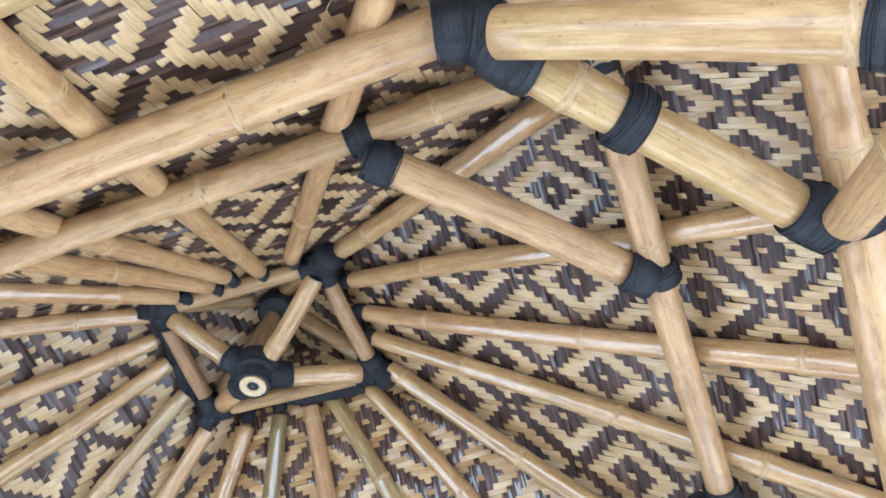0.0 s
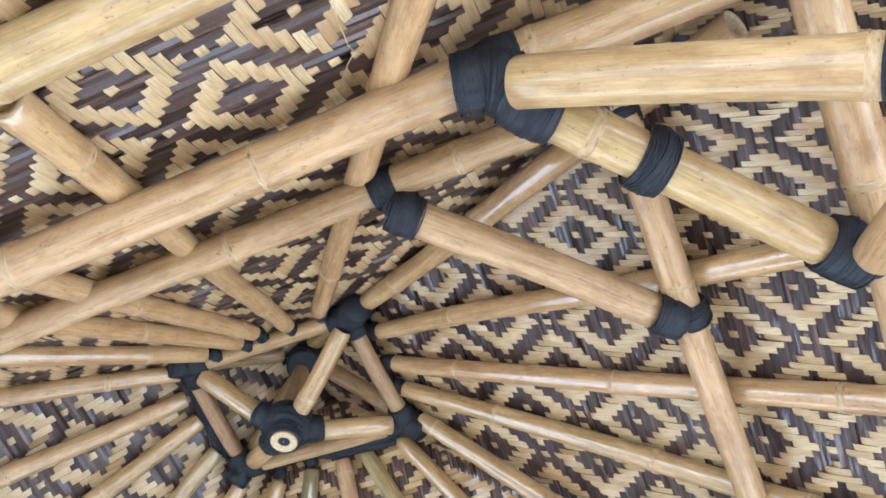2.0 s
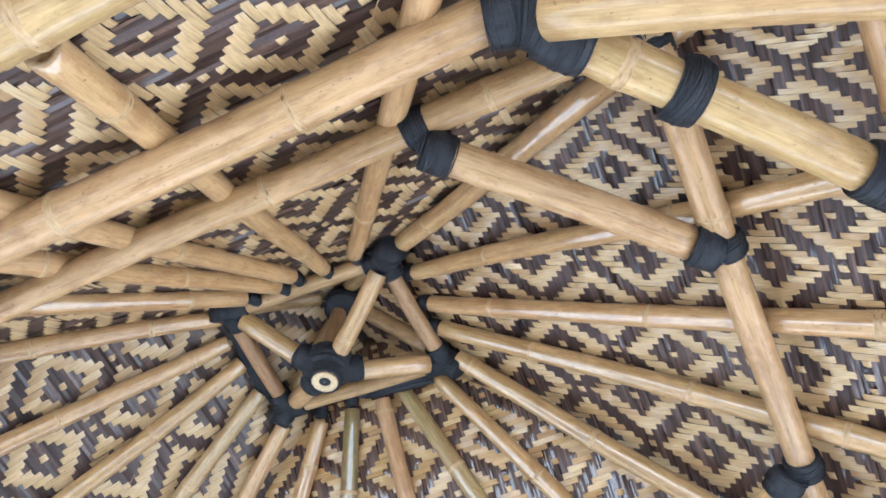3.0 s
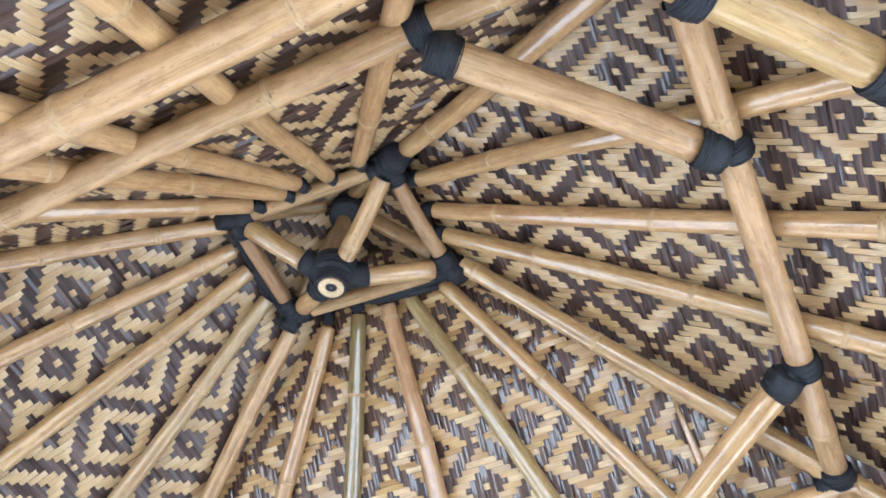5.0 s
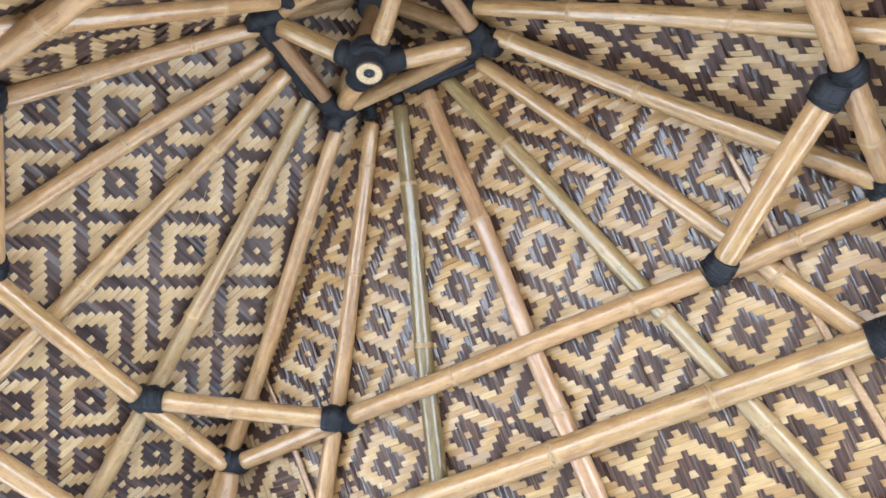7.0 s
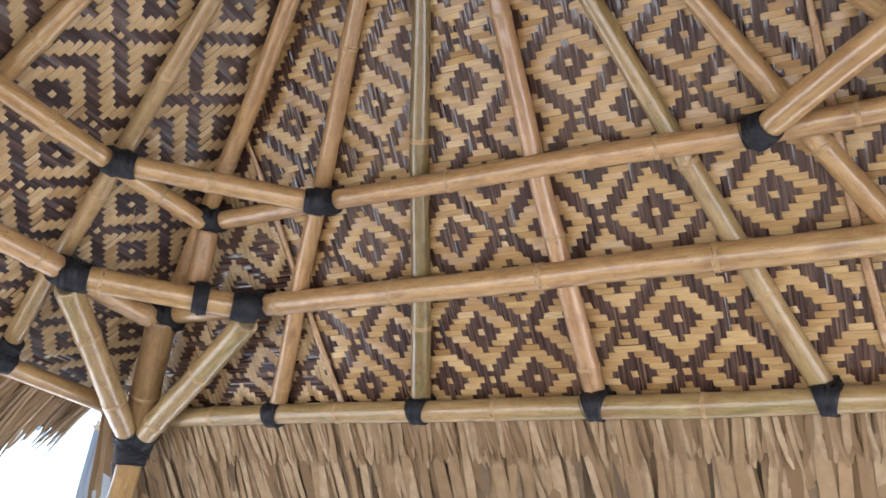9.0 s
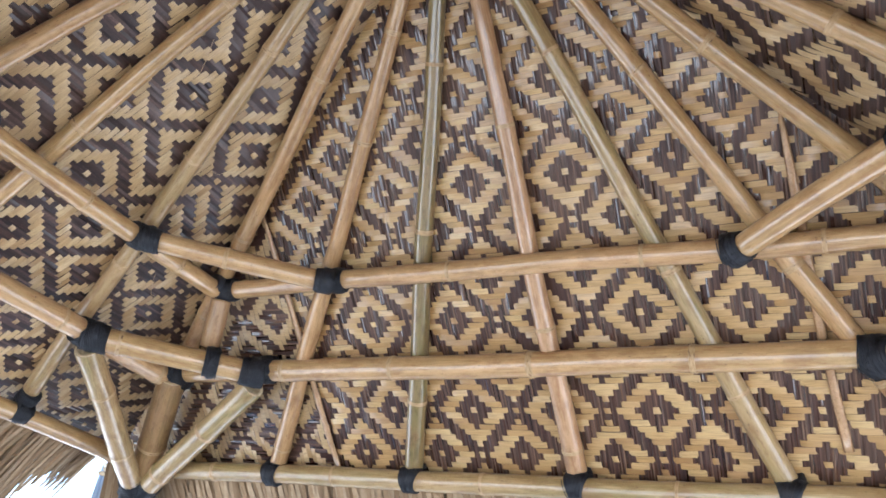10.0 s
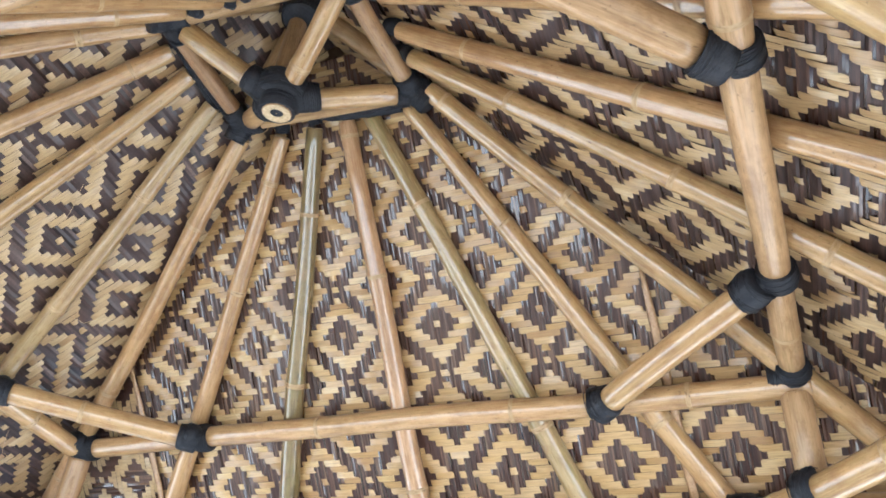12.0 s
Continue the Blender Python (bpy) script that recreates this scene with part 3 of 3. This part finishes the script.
for k, (a, b, r) in enumerate(UPPER_TIES):
    tie(a, b, r, 80 + k, BAMBOO_DULL if k == 2 else None, None, step=9.0 if k == 2 else 0.9)
    d = (Vector(b) - Vector(a)).normalized()
    for p, ax, way in ((a, X, 1), (b, Y, -1)):
        side = UP[("M" if p[1] > 0 else "F") if ax is X else ("R" if p[0] > 0 else "L")]
        joint(p, (ax, d), r + 0.002, 0.066, 0.020 * way, (p[0], side[0], side[1]) if ax is X else (side[0], p[1], side[1]), 0.031)
for k, (a, b, r) in enumerate(LOWER_TIES):
    d = (Vector(b) - Vector(a)).normalized()
    tie(a, b, r, 90 + k, BAMBOO_THICK if k == 2 else None, (0, [0.922, 1.203]) if k == 2 else None, step=0.34)
    for p, ax, way in ((a, X, 1), (b, Y, -1)):
        side = LOW[("M" if p[1] > 0 else "F") if ax is X else ("R" if p[0] > 0 else "L")]
        joint(p, (ax, d), r + 0.004, 0.090, 0.022 * way, (p[0], side[0], side[1]) if ax is X else (side[0], p[1], side[1]), 0.038, 1.0)
    joint(Vector(a) + d * (0.16, 0.205, 0.22, 0.16)[k], (d,), r + 0.006, 0.055 if k == 2 else 0.05)
# ring corners under the hips
for x, y, z in ((UP["L"][0], UP["M"][0], 2.655), (UP["R"][0], UP["M"][0], 2.675), (UP["R"][0], UP["F"][0], 2.69), (UP["L"][0], UP["F"][0], 2.67)):
    lashing((x, y, z), [((1, 0.0, 0), 0.033, 0.05, -0.03 * (1 if x > 0 else -1), (0, 0, 0)), ((0, 1, 0), 0.032, 0.05, -0.03 * (1 if y > 0 else -1), (0, 0, 0)),
                        ((0.8 * (1 if x > 0 else -1), 0.5 * (1 if y > 0 else -1), -0.5), 0.034, 0.05, 0, (0, 0, 0.012))])
for x, y, z in ((LOW["L"][0], LOW["M"][0], 2.445), (LOW["R"][0], LOW["M"][0], 2.455), (LOW["R"][0], LOW["F"][0], 2.46), (LOW["L"][0], LOW["F"][0], 2.45)):
    lashing((x, y, z), [((1, 0.0, 0), 0.043, 0.06, -0.03 * (1 if x > 0 else -1), (0, 0, 0)), ((0, 1, 0), 0.040, 0.06, -0.03 * (1 if y > 0 else -1), (0, 0, 0)),
                        ((0.7 * (1 if x > 0 else -1), 0.6 * (1 if y > 0 else -1), -0.6), 0.050, 0.05, 0.01, (0, 0, -0.004))])

EAVE = "bamboo eave beam carrying the rafters' feet"
bamboo("bamboo_eave_beam", (EAVE_L + 0.05, EAVE_Y, EAVE_Z - 0.005), (EAVE_R, EAVE_Y, EAVE_Z - 0.005), 0.032, 0.032, EAVE, "beam", "eave beams", BAMBOO_GREEN,
       (0, [-1.28, -0.775, -0.241, 0.337]), 0.30, 0.004, 101)
bamboo("bamboo_eave_beam", (EAVE_L, EAVE_Y, SIDE_Z), (EAVE_L, EAVE_F, SIDE_Z), 0.032, 0.032, EAVE, "beam", "eave beams", BAMBOO, None, 0.4, 0.004, 102)
bamboo("bamboo_eave_beam", (EAVE_R, EAVE_Y, SIDE_Z), (EAVE_R, EAVE_F, SIDE_Z), 0.032, 0.032, EAVE, "beam", "eave beams", BAMBOO, None, 0.4, 0.004, 103)
bamboo("bamboo_eave_beam", (EAVE_L, EAVE_F, EAVE_Z), (EAVE_R, EAVE_F, EAVE_Z), 0.040, 0.040, EAVE, "beam", "eave beams", BAMBOO_THICK, None, 0.4, 0.004, 104)
for x in (-1.030, -0.488, 0.053, 0.622, 1.035):
    d = Vector((x * 0.55 + 0.05, 1, -1)).normalized()
    lashing((x, EAVE_Y, EAVE_Z + 0.004), [((1, 0, 0.28), 0.037, 0.034, -0.012, (0, 0, -0.004)), ((1, 0, -0.28), 0.038, 0.034, 0.012, (0, 0, -0.004)), (d, 0.033, 0.03, -0.004, (0, 0.012, 0.026))])
for y in (0.62, 0.03, -0.45):
    lashing((EAVE_L, y, SIDE_Z + 0.008), [(Y, 0.037, 0.06, 0, (0, 0, 0)), ((-1, 0.3, -0.64), 0.032, 0.05, -0.03, (0, 0, 0.03))])

# ---- posts, braces up to the lower ring ----
POST = "bamboo corner post bound with black cord at the top"
for k, (x, y) in enumerate(((-1.628, 1.15), (1.66, 1.13), (1.335, -0.66), (-1.62, -1.03))):
    bamboo("bamboo_post", (x, y, 0.12), (x, y, 2.10), 0.046, 0.042, POST, "post", "posts", BAMBOO, None, 0.36, 0.006, 110 + k)
    lashing((x, y, 2.075), [(Z, 0.050, 0.09, 0.0, (0, 0, 0)), ((0.1, -0.2, 1), 0.050, 0.05, -0.02, (0, 0, 0)), ((0.12, 0.2, 1), 0.062, 0.05, 0.025, (0, -0.012, 0)), ((-0.2, -0.1, 1), 0.056, 0.05, 0.0, (0, 0, 0)), ((0.2, -0.15, 1), 0.060, 0.05, 0.05, (0, 0, 0)),
                             ((0.303, -0.68, 0.31), 0.043, 0.06, 0.075, (0, 0, 0.02)), ((0.683, -0.29, 0.325), 0.043, 0.06, 0.075, (0, 0, 0.02)), ((0.328, -0.315, 0.335), 0.050, 0.05, 0.05, (0, 0, 0.025)),
                             ((1, 1, 0.4), 0.058, 0.03, 0, (0, 0, 0.02))] if k == 0 else
            [(Z, 0.054, 0.10, 0, (0, 0, 0)), ((1, 1, 0.4), 0.058, 0.03, 0, (0, 0, 0.01)), ((1, -1, 0.3), 0.056, 0.03, 0, (0, 0, 0.005))])
BRACE = "bamboo brace from a corner post up to the lower ring"
for k, (p, a, b) in enumerate((((-1.628, 1.15, 2.09), (-1.325, 0.470, 2.40), (-0.945, 0.860, 2.415)), ((1.66, 1.13, 2.06), (1.265, 0.47, 2.41), (0.85, 0.88, 2.41)),
                               ((1.335, -0.66, 2.13), (1.232, -0.345, 2.405), (0.842, -0.790, 2.395)), ((-1.62, -1.03, 2.06), (-1.32, -0.40, 2.40), (-0.90, -0.78, 2.41)))):
    r = 0.037 if k == 2 else 0.040
    tie(a, p, r * (0.9 if k == 2 else 1), 120 + k, BAMBOO_GREEN if k == 0 else BAMBOO_DULL, None, "bamboo_brace", BRACE, (0.03, 0.03), 0.34)
    tie(b, p, r, 124 + k, BAMBOO_THICK if k == 2 else BAMBOO_GREEN if k == 0 else BAMBOO_DULL, (0, [1.225]) if k == 2 else None, "bamboo_brace", BRACE, (0.01 if k == 2 else 0.03, 0.03), 0.46 if k == 2 else 0.3)
lashing((0.838, -0.775, 2.440), [((1, 0.15, 0), 0.044, 0.075, -0.035, (0, -0.02, 0.012)), ((0.69, 0.73, -0.1), 0.043, 0.07, 0.02, (0, 0, -0.004)), ((0.9, 0.45, 0.1), 0.046, 0.05, -0.005, (0, -0.01, 0.004))],
        "thick black cord mass where brace, tie and purlin meet")
lashing((1.263, -0.679, 2.168), [((0.493, 0.13, -0.265), 0.041, 0.06, 0, (0, 0, 0))])
# hip props: post to lower ring corner, lower ring to upper ring corner
for k, (p, lo, up) in enumerate((((-1.628, 1.15, 2.11), (-1.30, 0.835, 2.445), (-1.02, 0.665, 2.655)), ((1.66, 1.13, 2.09), (1.27, 0.87, 2.45), (0.985, 0.665, 2.67)))):
    tie(p, lo, 0.048, 130 + k, BAMBOO_BROWN, None, "bamboo_hip_prop", "stout bamboo hip prop standing on the corner post", (0.0, 0.02), 0.4)
    tie((-1.075, 0.735, 2.49) if k == 0 else (0.995, 0.742, 2.485), up, 0.033, 132 + k, BAMBOO_BROWN if k == 0 else BAMBOO_DULL, None, "bamboo_hip_prop", "short bamboo hip prop between the two purlin rings", (0.0, 0.03), 0.4)

# ---- hub: square ring, king post, struts ----
RING = [Vector(p) for p in ((-0.218, -0.292, 3.185), (-0.226, 0.042, 3.195), (0.245, 0.075, 3.20), (0.232, -0.268, 3.185))]
for k in range(4):
    a, b = RING[k], RING[(k + 1) % 4]
    d = (b - a).normalized()
    bamboo("bamboo_hub_ring_piece", a + d * 0.01, b - d * 0.01, 0.0225, 0.0215, "bamboo piece of the ring that holds the rafters' heads", "ring piece", "hub ring",
           BAMBOO_BROWN if k in (0, 2) else BAMBOO_DULL, None, 9.0, 0.003, 140 + k)
    high = Vector((0.004 + 0.05 * (1 if a.x > 0 else -1), -0.130 + 0.045 * (1 if a.y > 0 else -1), 3.355))
    low = a + Vector((-a.x * 0.10, -(a.y + 0.1) * 0.10, 0.048))
    bamboo("bamboo_hub_strut", low, high, 0.025, 0.024, "dull bamboo strut from the hub ring up to the apex", "strut", "hub struts",
           BAMBOO_DULL, None, 9.0, 0.003, 150 + k)
    out = Vector((a.x, a.y + 0.1, -0.25)).normalized()
    lashing(a, [((b - a), 0.027, 0.05, 0.03, (0, 0, 0)), ((RING[k - 1] - a), 0.027, 0.05, 0.03, (0, 0, 0)), (out, 0.034 if k == 3 else 0.025, 0.07 if k == 3 else 0.06, 0.035 if k == 3 else 0.025, (0, 0, 0.006)), (Z, 0.034 if k == 3 else 0.027, 0.05, 0.0, out * 0.02 + Vector((0, 0, 0.014)))] +
            ([((1, -0.3, 0.2), 0.034, 0.05, 0.03, (0, 0, 0.02)), ((0.2, 1, 0.1), 0.032, 0.05, -0.02, (0, 0, 0.02))] if k == 3 else []))
KING = Vector((-0.016, -0.068, 3.040))
bamboo("bamboo_king_post", KING, (0.0, -0.130, 3.36), 0.036, 0.021, "short bamboo king post hanging at the apex, hollow end showing", "king post", "", BAMBOO_BROWN, None, 9.0, 0.002, 160, 0.42)
for k, a in enumerate(RING):
    d = (Vector((KING.x, KING.y, 3.085)) - a)
    dn = d.normalized()
    st = a + dn * (0.045, 0.06, 0.045, 0.03)[k] - Vector((0, 0, 0.016 if k == 3 else 0.0))
    en = a + dn * (d.length - 0.06)
    rs = 0.0245 if k == 3 else 0.027
    bamboo("bamboo_hub_strut", st, en, rs, rs * 0.97, "glossy bamboo strut from ring corner to king post", "strut", "hub struts", BAMBOO,
           (0, [st.x + (en.x - st.x) * 0.82]) if k in (0, 3) else None, 9.0, 0.002, 165 + k)
lashing((0.015, -0.130, 3.335), [(Z, 0.048, 0.05, 0, (0, 0, 0)), ((0.3, 0.1, 1), 0.052, 0.03, 0, (0, 0, 0)), ((-0.2, 0.3, 1), 0.050, 0.03, 0.01, (0, 0, 0))],
        "black cord lashing round the struts at the apex")
for k, lift in ((0, 0.012), (1, 0.016)):
    a, b = RING[k], RING[(k + 1) % 4]
    out = Vector((-1, 0, 0)) if k == 0 else Vector((0, 1, 0))
    span, shift = ((b - a).length * 0.84, 0.0) if k == 0 else ((b - a).length * 0.5, 0.08)
    lashing((a + b) / 2 + out * 0.034 + Vector((0, 0, lift)), [((b - a), 0.008, span, shift, (0, 0, 0)), ((b - a) + out * 0.03, 0.007, span * 0.85, shift, out * 0.008)],
            "black cord laid along the hub ring under the rafters' heads")
lashing(KING + Vector((0.0022, -0.0085, 0.044)), [((0.016, -0.062, 0.32), 0.0405, 0.08, -0.002, (0, 0, 0)), ((0.016, -0.062, 0.32), 0.056, 0.055, 0.022, (0, 0, 0)), ((0.2, -0.1, 1), 0.060, 0.035, 0.026, (0, 0, 0)), ((-0.15, -0.25, 1), 0.060, 0.035, 0.024, (0, 0, 0))] +
        [((a - KING - Vector((0, 0, 0.05))), 0.031, 0.065, 0.06, (0, 0, 0)) for k, a in enumerate(RING) if k != 3])
# cord round the rafters' heads along the ring
for face, heads in (("M", [(-0.181, 0.142), (-0.076, 0.14), (0.019, 0.141), (0.086, 0.135), (0.189, 0.132)]), ("R", [(0.282, -0.024), (0.29, -0.104), (0.291, -0.203)]),
                    ("F", [(0.189, -0.335), (0.09, -0.32), (0.016, -0.343), (-0.043, -0.324), (-0.135, -0.328)]), ("L", [(-0.277, -0.028), (-0.277, -0.131), (-0.28, -0.207)])):
    for x, y in heads:
        inward = Vector((0 - x * 0.5, -0.1 - y, 0)) if face in "MF" else Vector((-x, (-0.1 - y) * 0.5, 0))
        inward.normalize()
        p = on(face, x, y) + inward * 0.022 + Vector((0, 0, 0.022 if face in "MR" else 0.03))
        lashing(p, [(inward + Vector((0, 0, 0.6)), 0.0155 if face in "MR" else 0.012, 0.04, 0, (0, 0, 0))], "black cord binding a rafter's head to the hub ring")

# ---- laths on the mat ----


def lath(p0, p1, width, seed, label="split bamboo lath laid over a mat seam"):
    rnd = random.Random(seed)
    p0, p1 = Vector(p0), Vector(p1)
    d = (p1 - p0)
    side = d.cross(Vector((0, 0.7, 0.7))).normalized()
    nrm = side.cross(d).normalized()
    if nrm.z > 0:
        nrm = -nrm
    verts, faces = [], []
    N = 14
    for i in range(N + 1):
        t = i / N
        w = width * (0.35 + 0.65 * min(1, t * 6)) * rnd.uniform(0.94, 1.06)
        c = p0 + d * t + side * 0.006 * math.sin(t * 4 + seed)
        for s, h in ((-1, 0), (-0.5, 0.0035), (0.5, 0.0035), (1, 0), (0.5, -0.002), (-0.5, -0.002)):
            verts.append(c + side * (s * w / 2) + nrm * h)
    for i in range(N):
        for k in range(6):
            a, b = i * 6 + k, i * 6 + (k + 1) % 6
            faces.append((a, b, b + 6, a + 6))
    faces += [tuple(range(6)), tuple(N * 6 + k for k in reversed(range(6)))]
    return tagged(mesh_object("bamboo_lath", verts, faces, BAMBOO_PINK), label, "lath", "laths")


lath(LATH_A, LATH_B, 0.024, 1)
lath(on("M", 0.690, 0.492, 0.018), on("M", 0.765, 1.10, 0.018), 0.024, 2)

# ---- thatch above the mats and its ragged overhang ----


def thatch_sheet():
    """Solid thatch body over all four slopes, carried out past the eaves."""
    verts, faces = [], []
    apex = Vector((0, -0.06, 3.62))
    ring = []
    for x, y, z in ((-1.84, 1.27, 2.235), (1.84, 1.27, 2.235), (1.84, -1.18, 2.235), (-1.84, -1.18, 2.235)):
        ring.append(Vector((x, y, z)))
    for lift in (0.0, 0.14):
        verts += [r + Vector((0, 0, lift)) for r in ring] + [apex + Vector((0, 0, lift * 1.3))]
    for k in range(4):
        faces.append((k, (k + 1) % 4, 4))
        faces.append((5 + (k + 1) % 4, 5 + k, 9))
        faces.append((k, 5 + k, 5 + (k + 1) % 4, (k + 1) % 4))
    return tagged(mesh_object("thatch_roof", verts, faces, THATCH, smooth=False), "thick dry palm thatch covering the roof above the mats", "thatch", kind="stuff")


thatch_sheet()


def fringe(name, a, b, out, count, length, seed, label, wide=(0.006, 0.012), even=0.25, stray=0.045, sag=0.10, mat=None):
    """Dry leaf blades hanging past an eave: each a narrow bent strip."""
    rnd = random.Random(seed)
    a, b, out = Vector(a), Vector(b), Vector(out).normalized()
    along = (b - a).normalized()
    verts, faces = [], []
    for i in range(count):
        t = rnd.random()
        layer = rnd.random()
        p = a + (b - a) * t - out * 0.10 + Vector((0, 0, 0.085 + 0.06 * layer))
        ln = length * rnd.uniform(1 - even, 1 + even)
        w = rnd.uniform(*wide)
        lean = rnd.gauss(0, stray)
        droop = rnd.uniform(0.0, sag) + (1.6 * sag * rnd.random() if rnd.random() < 0.25 else 0)
        curl = rnd.uniform(-0.7, 0.7) * stray
        turn = rnd.uniform(-0.7, 0.7)
        k = len(verts)
        for q in range(7):
            s = q / 6
            c = p + out * (ln * s) + along * (lean * ln * s + curl * s * s) + Vector((0, 0, -droop * s * s))
            nrm = along.cross(out)
            wd = (along * math.cos(turn * s) + nrm * math.sin(turn * s)) * (w * min(1.0, 0.4 + 3 * s) * (1.0 if s < 0.85 else (1.08 - s) / 0.23))
            verts += [c - wd, c + wd]
        for q in range(6):
            faces.append((k + 2 * q, k + 2 * q + 1, k + 2 * q + 3, k + 2 * q + 2))
    return tagged(mesh_object(name, verts, faces, mat or THATCH), label, "thatch", "eave fringes", "stuff")


# Backing layer in the darkened tone, so gaps between the front blades look shaded.
fringe("thatch_fringe", (-1.84, EAVE_Y, EAVE_Z), (1.9, EAVE_Y, EAVE_Z), (0, 1, -1.05), 1500, 0.50, 201, "thatch blades packed behind the eave courses, coloured dark for the shaded gaps", (0.009, 0.020), 0.20, 0.045, 0.04, THATCH_GAP)
fringe("thatch_fringe", (EAVE_L, -1.3, 2.27), (EAVE_L, 1.12, 2.27), (-1, 0, -0.66), 2600, 0.46, 202, "grey-brown thatch blades laid side by side past the end eave", (0.004, 0.011), 0.12, 0.03, 0.05)
fringe("thatch_fringe", (EAVE_L, -1.3, 2.255), (EAVE_L, 0.93, 2.255), (-1, 0.04, -0.70), 1700, 0.68, 208, "long drooping grey-brown thatch blades past the end eave", (0.004, 0.011), 0.16, 0.05, 0.10)
fringe("thatch_fringe", (EAVE_R, -1.3, 2.27), (EAVE_R, 1.4, 2.27), (1, 0, -0.66), 700, 0.45, 203, "ragged thatch blades past the other end eave")
fringe("thatch_fringe", (-1.9, EAVE_F, EAVE_Z), (1.9, EAVE_F, EAVE_Z), (0, -1, -1.2), 900, 0.45, 204, "thatch blades past the steep slope's eave")
fringe("thatch_fringe", (-1.80, EAVE_Y + 0.10, EAVE_Z - 0.17), (1.9, EAVE_Y + 0.10, EAVE_Z - 0.17), (0, 1, -1.05), 1500, 0.15, 205, "short neat inner course of straw-coloured thatch at the eave", (0.005, 0.011), 0.14, 0.03, 0.01)
fringe("thatch_fringe", (-1.80, EAVE_Y + 0.16, EAVE_Z - 0.222), (1.9, EAVE_Y + 0.16, EAVE_Z - 0.222), (0, 1, -1.05), 740, 0.42, 207, "broad ragged straw-coloured thatch blades in the outer course", (0.009, 0.021), 0.15, 0.07, 0.05)
fringe("thatch_fringe", (-1.86, 1.16, EAVE_Z - 0.02), (-1.74, 1.34, EAVE_Z - 0.02), (-0.15, 0.55, -1.6), 90, 0.56, 206, "loose thatch blades hanging at the corner", (0.008, 0.017), 0.2, 0.05, 0.06)


# ---- loose fibres that hang from the mats ----
def fibre(start, end, sag, seed):
    rnd = random.Random(seed)
    a, b = Vector(start), Vector(end)
    side = Vector((rnd.uniform(-1, 1), rnd.uniform(-1, 1), -0.6)).normalized()
    pts = [a + (b - a) * (k / 12) + side * (sag * math.sin(math.pi * k / 12)) + Vector((0, 0, 0.004 * math.sin(k * 1.3 + seed))) for k in range(13)]
    v, f = cord_tube(pts, 0.0008)
    return tagged(mesh_object("loose_fibre", v, f, STRIP_LIGHT), "thin pale fibre hanging loose from the mat", "fibre", "loose fibres")


for k, (face, x, y, dx, dy) in enumerate((("F", 0.60, -0.86, 0.07, -0.05), ("F", 0.66, -0.90, 0.02, -0.10), ("F", 0.15, -0.62, 0.05, 0.02), ("L", -0.62, -0.02, -0.08, 0.05),
                                          ("L", -0.85, 0.30, 0.06, 0.07), ("L", -1.18, 0.52, -0.05, 0.09), ("M", -0.50, 0.62, 0.04, 0.08), ("R", 0.72, -0.30, 0.08, 0.03))):
    fibre(on(face, x, y, SKIN - 0.006), on(face, x + dx, y + dy, SKIN - 0.012), 0.03, 300 + k)


# ---- pale cloth behind the corner post ----
def cloth_material():
    n = Nodes("blue_grey_cloth")
    v = n.noise((500, 500, 60), 1.0, 2.0)
    n.bump(v, 0.3, 0.001)
    c = n.ramp(n.noise((6, 6, 2), 1.0, 3.0), [(0.3, (0.40, 0.46, 0.54)), (0.7, (0.58, 0.64, 0.70))])
    return n.finish(c, 0.8, 0.2)


def hanging_cloth(top_at, fall, spread, away, seed):
    """Gathered cloth: narrow and pleated at the top, flaring as it falls."""
    rnd = random.Random(seed)
    ph = [rnd.uniform(0, 6.28) for _ in range(3)]
    verts, faces = [], []
    rows, cols = 16, 26
    for back_side in (0.0, 0.003):
        for i in range(rows + 1):
            t = i / rows
            w = spread[0] + (spread[1] - spread[0]) * t ** 0.8
            for k in range(cols + 1):
                q = k / cols - 0.5
                fold = 0.016 * math.sin(q * 26 + ph[0] + 0.6 * t) + 0.006 * math.sin(q * 55 + ph[1])
                verts.append(Vector(top_at) + Vector((q * w, fold + back_side, 0)) + Vector(away) * t + Vector((0, 0, -fall * t)))
    step = (rows + 1) * (cols + 1)
    for i in range(rows):
        for k in range(cols):
            a = i * (cols + 1) + k
            faces.append((a, a + 1, a + cols + 2, a + cols + 1))
            faces.append((step + a + cols + 1, step + a + cols + 2, step + a + 1, step + a))
    for i in range(rows):
        for k in (0, cols):
            a = i * (cols + 1) + k
            faces.append((a, a + cols + 1, step + a + cols + 1, step + a))
    return tagged(mesh_object("hanging_cloth", verts, faces, cloth_material()), "pale blue-grey cloth gathered behind the corner post", "cloth", "")


hanging_cloth((-1.945, 1.27, 2.25), 0.9, (0.06, 0.36), (0.13, 0.02, 0.0), 401)
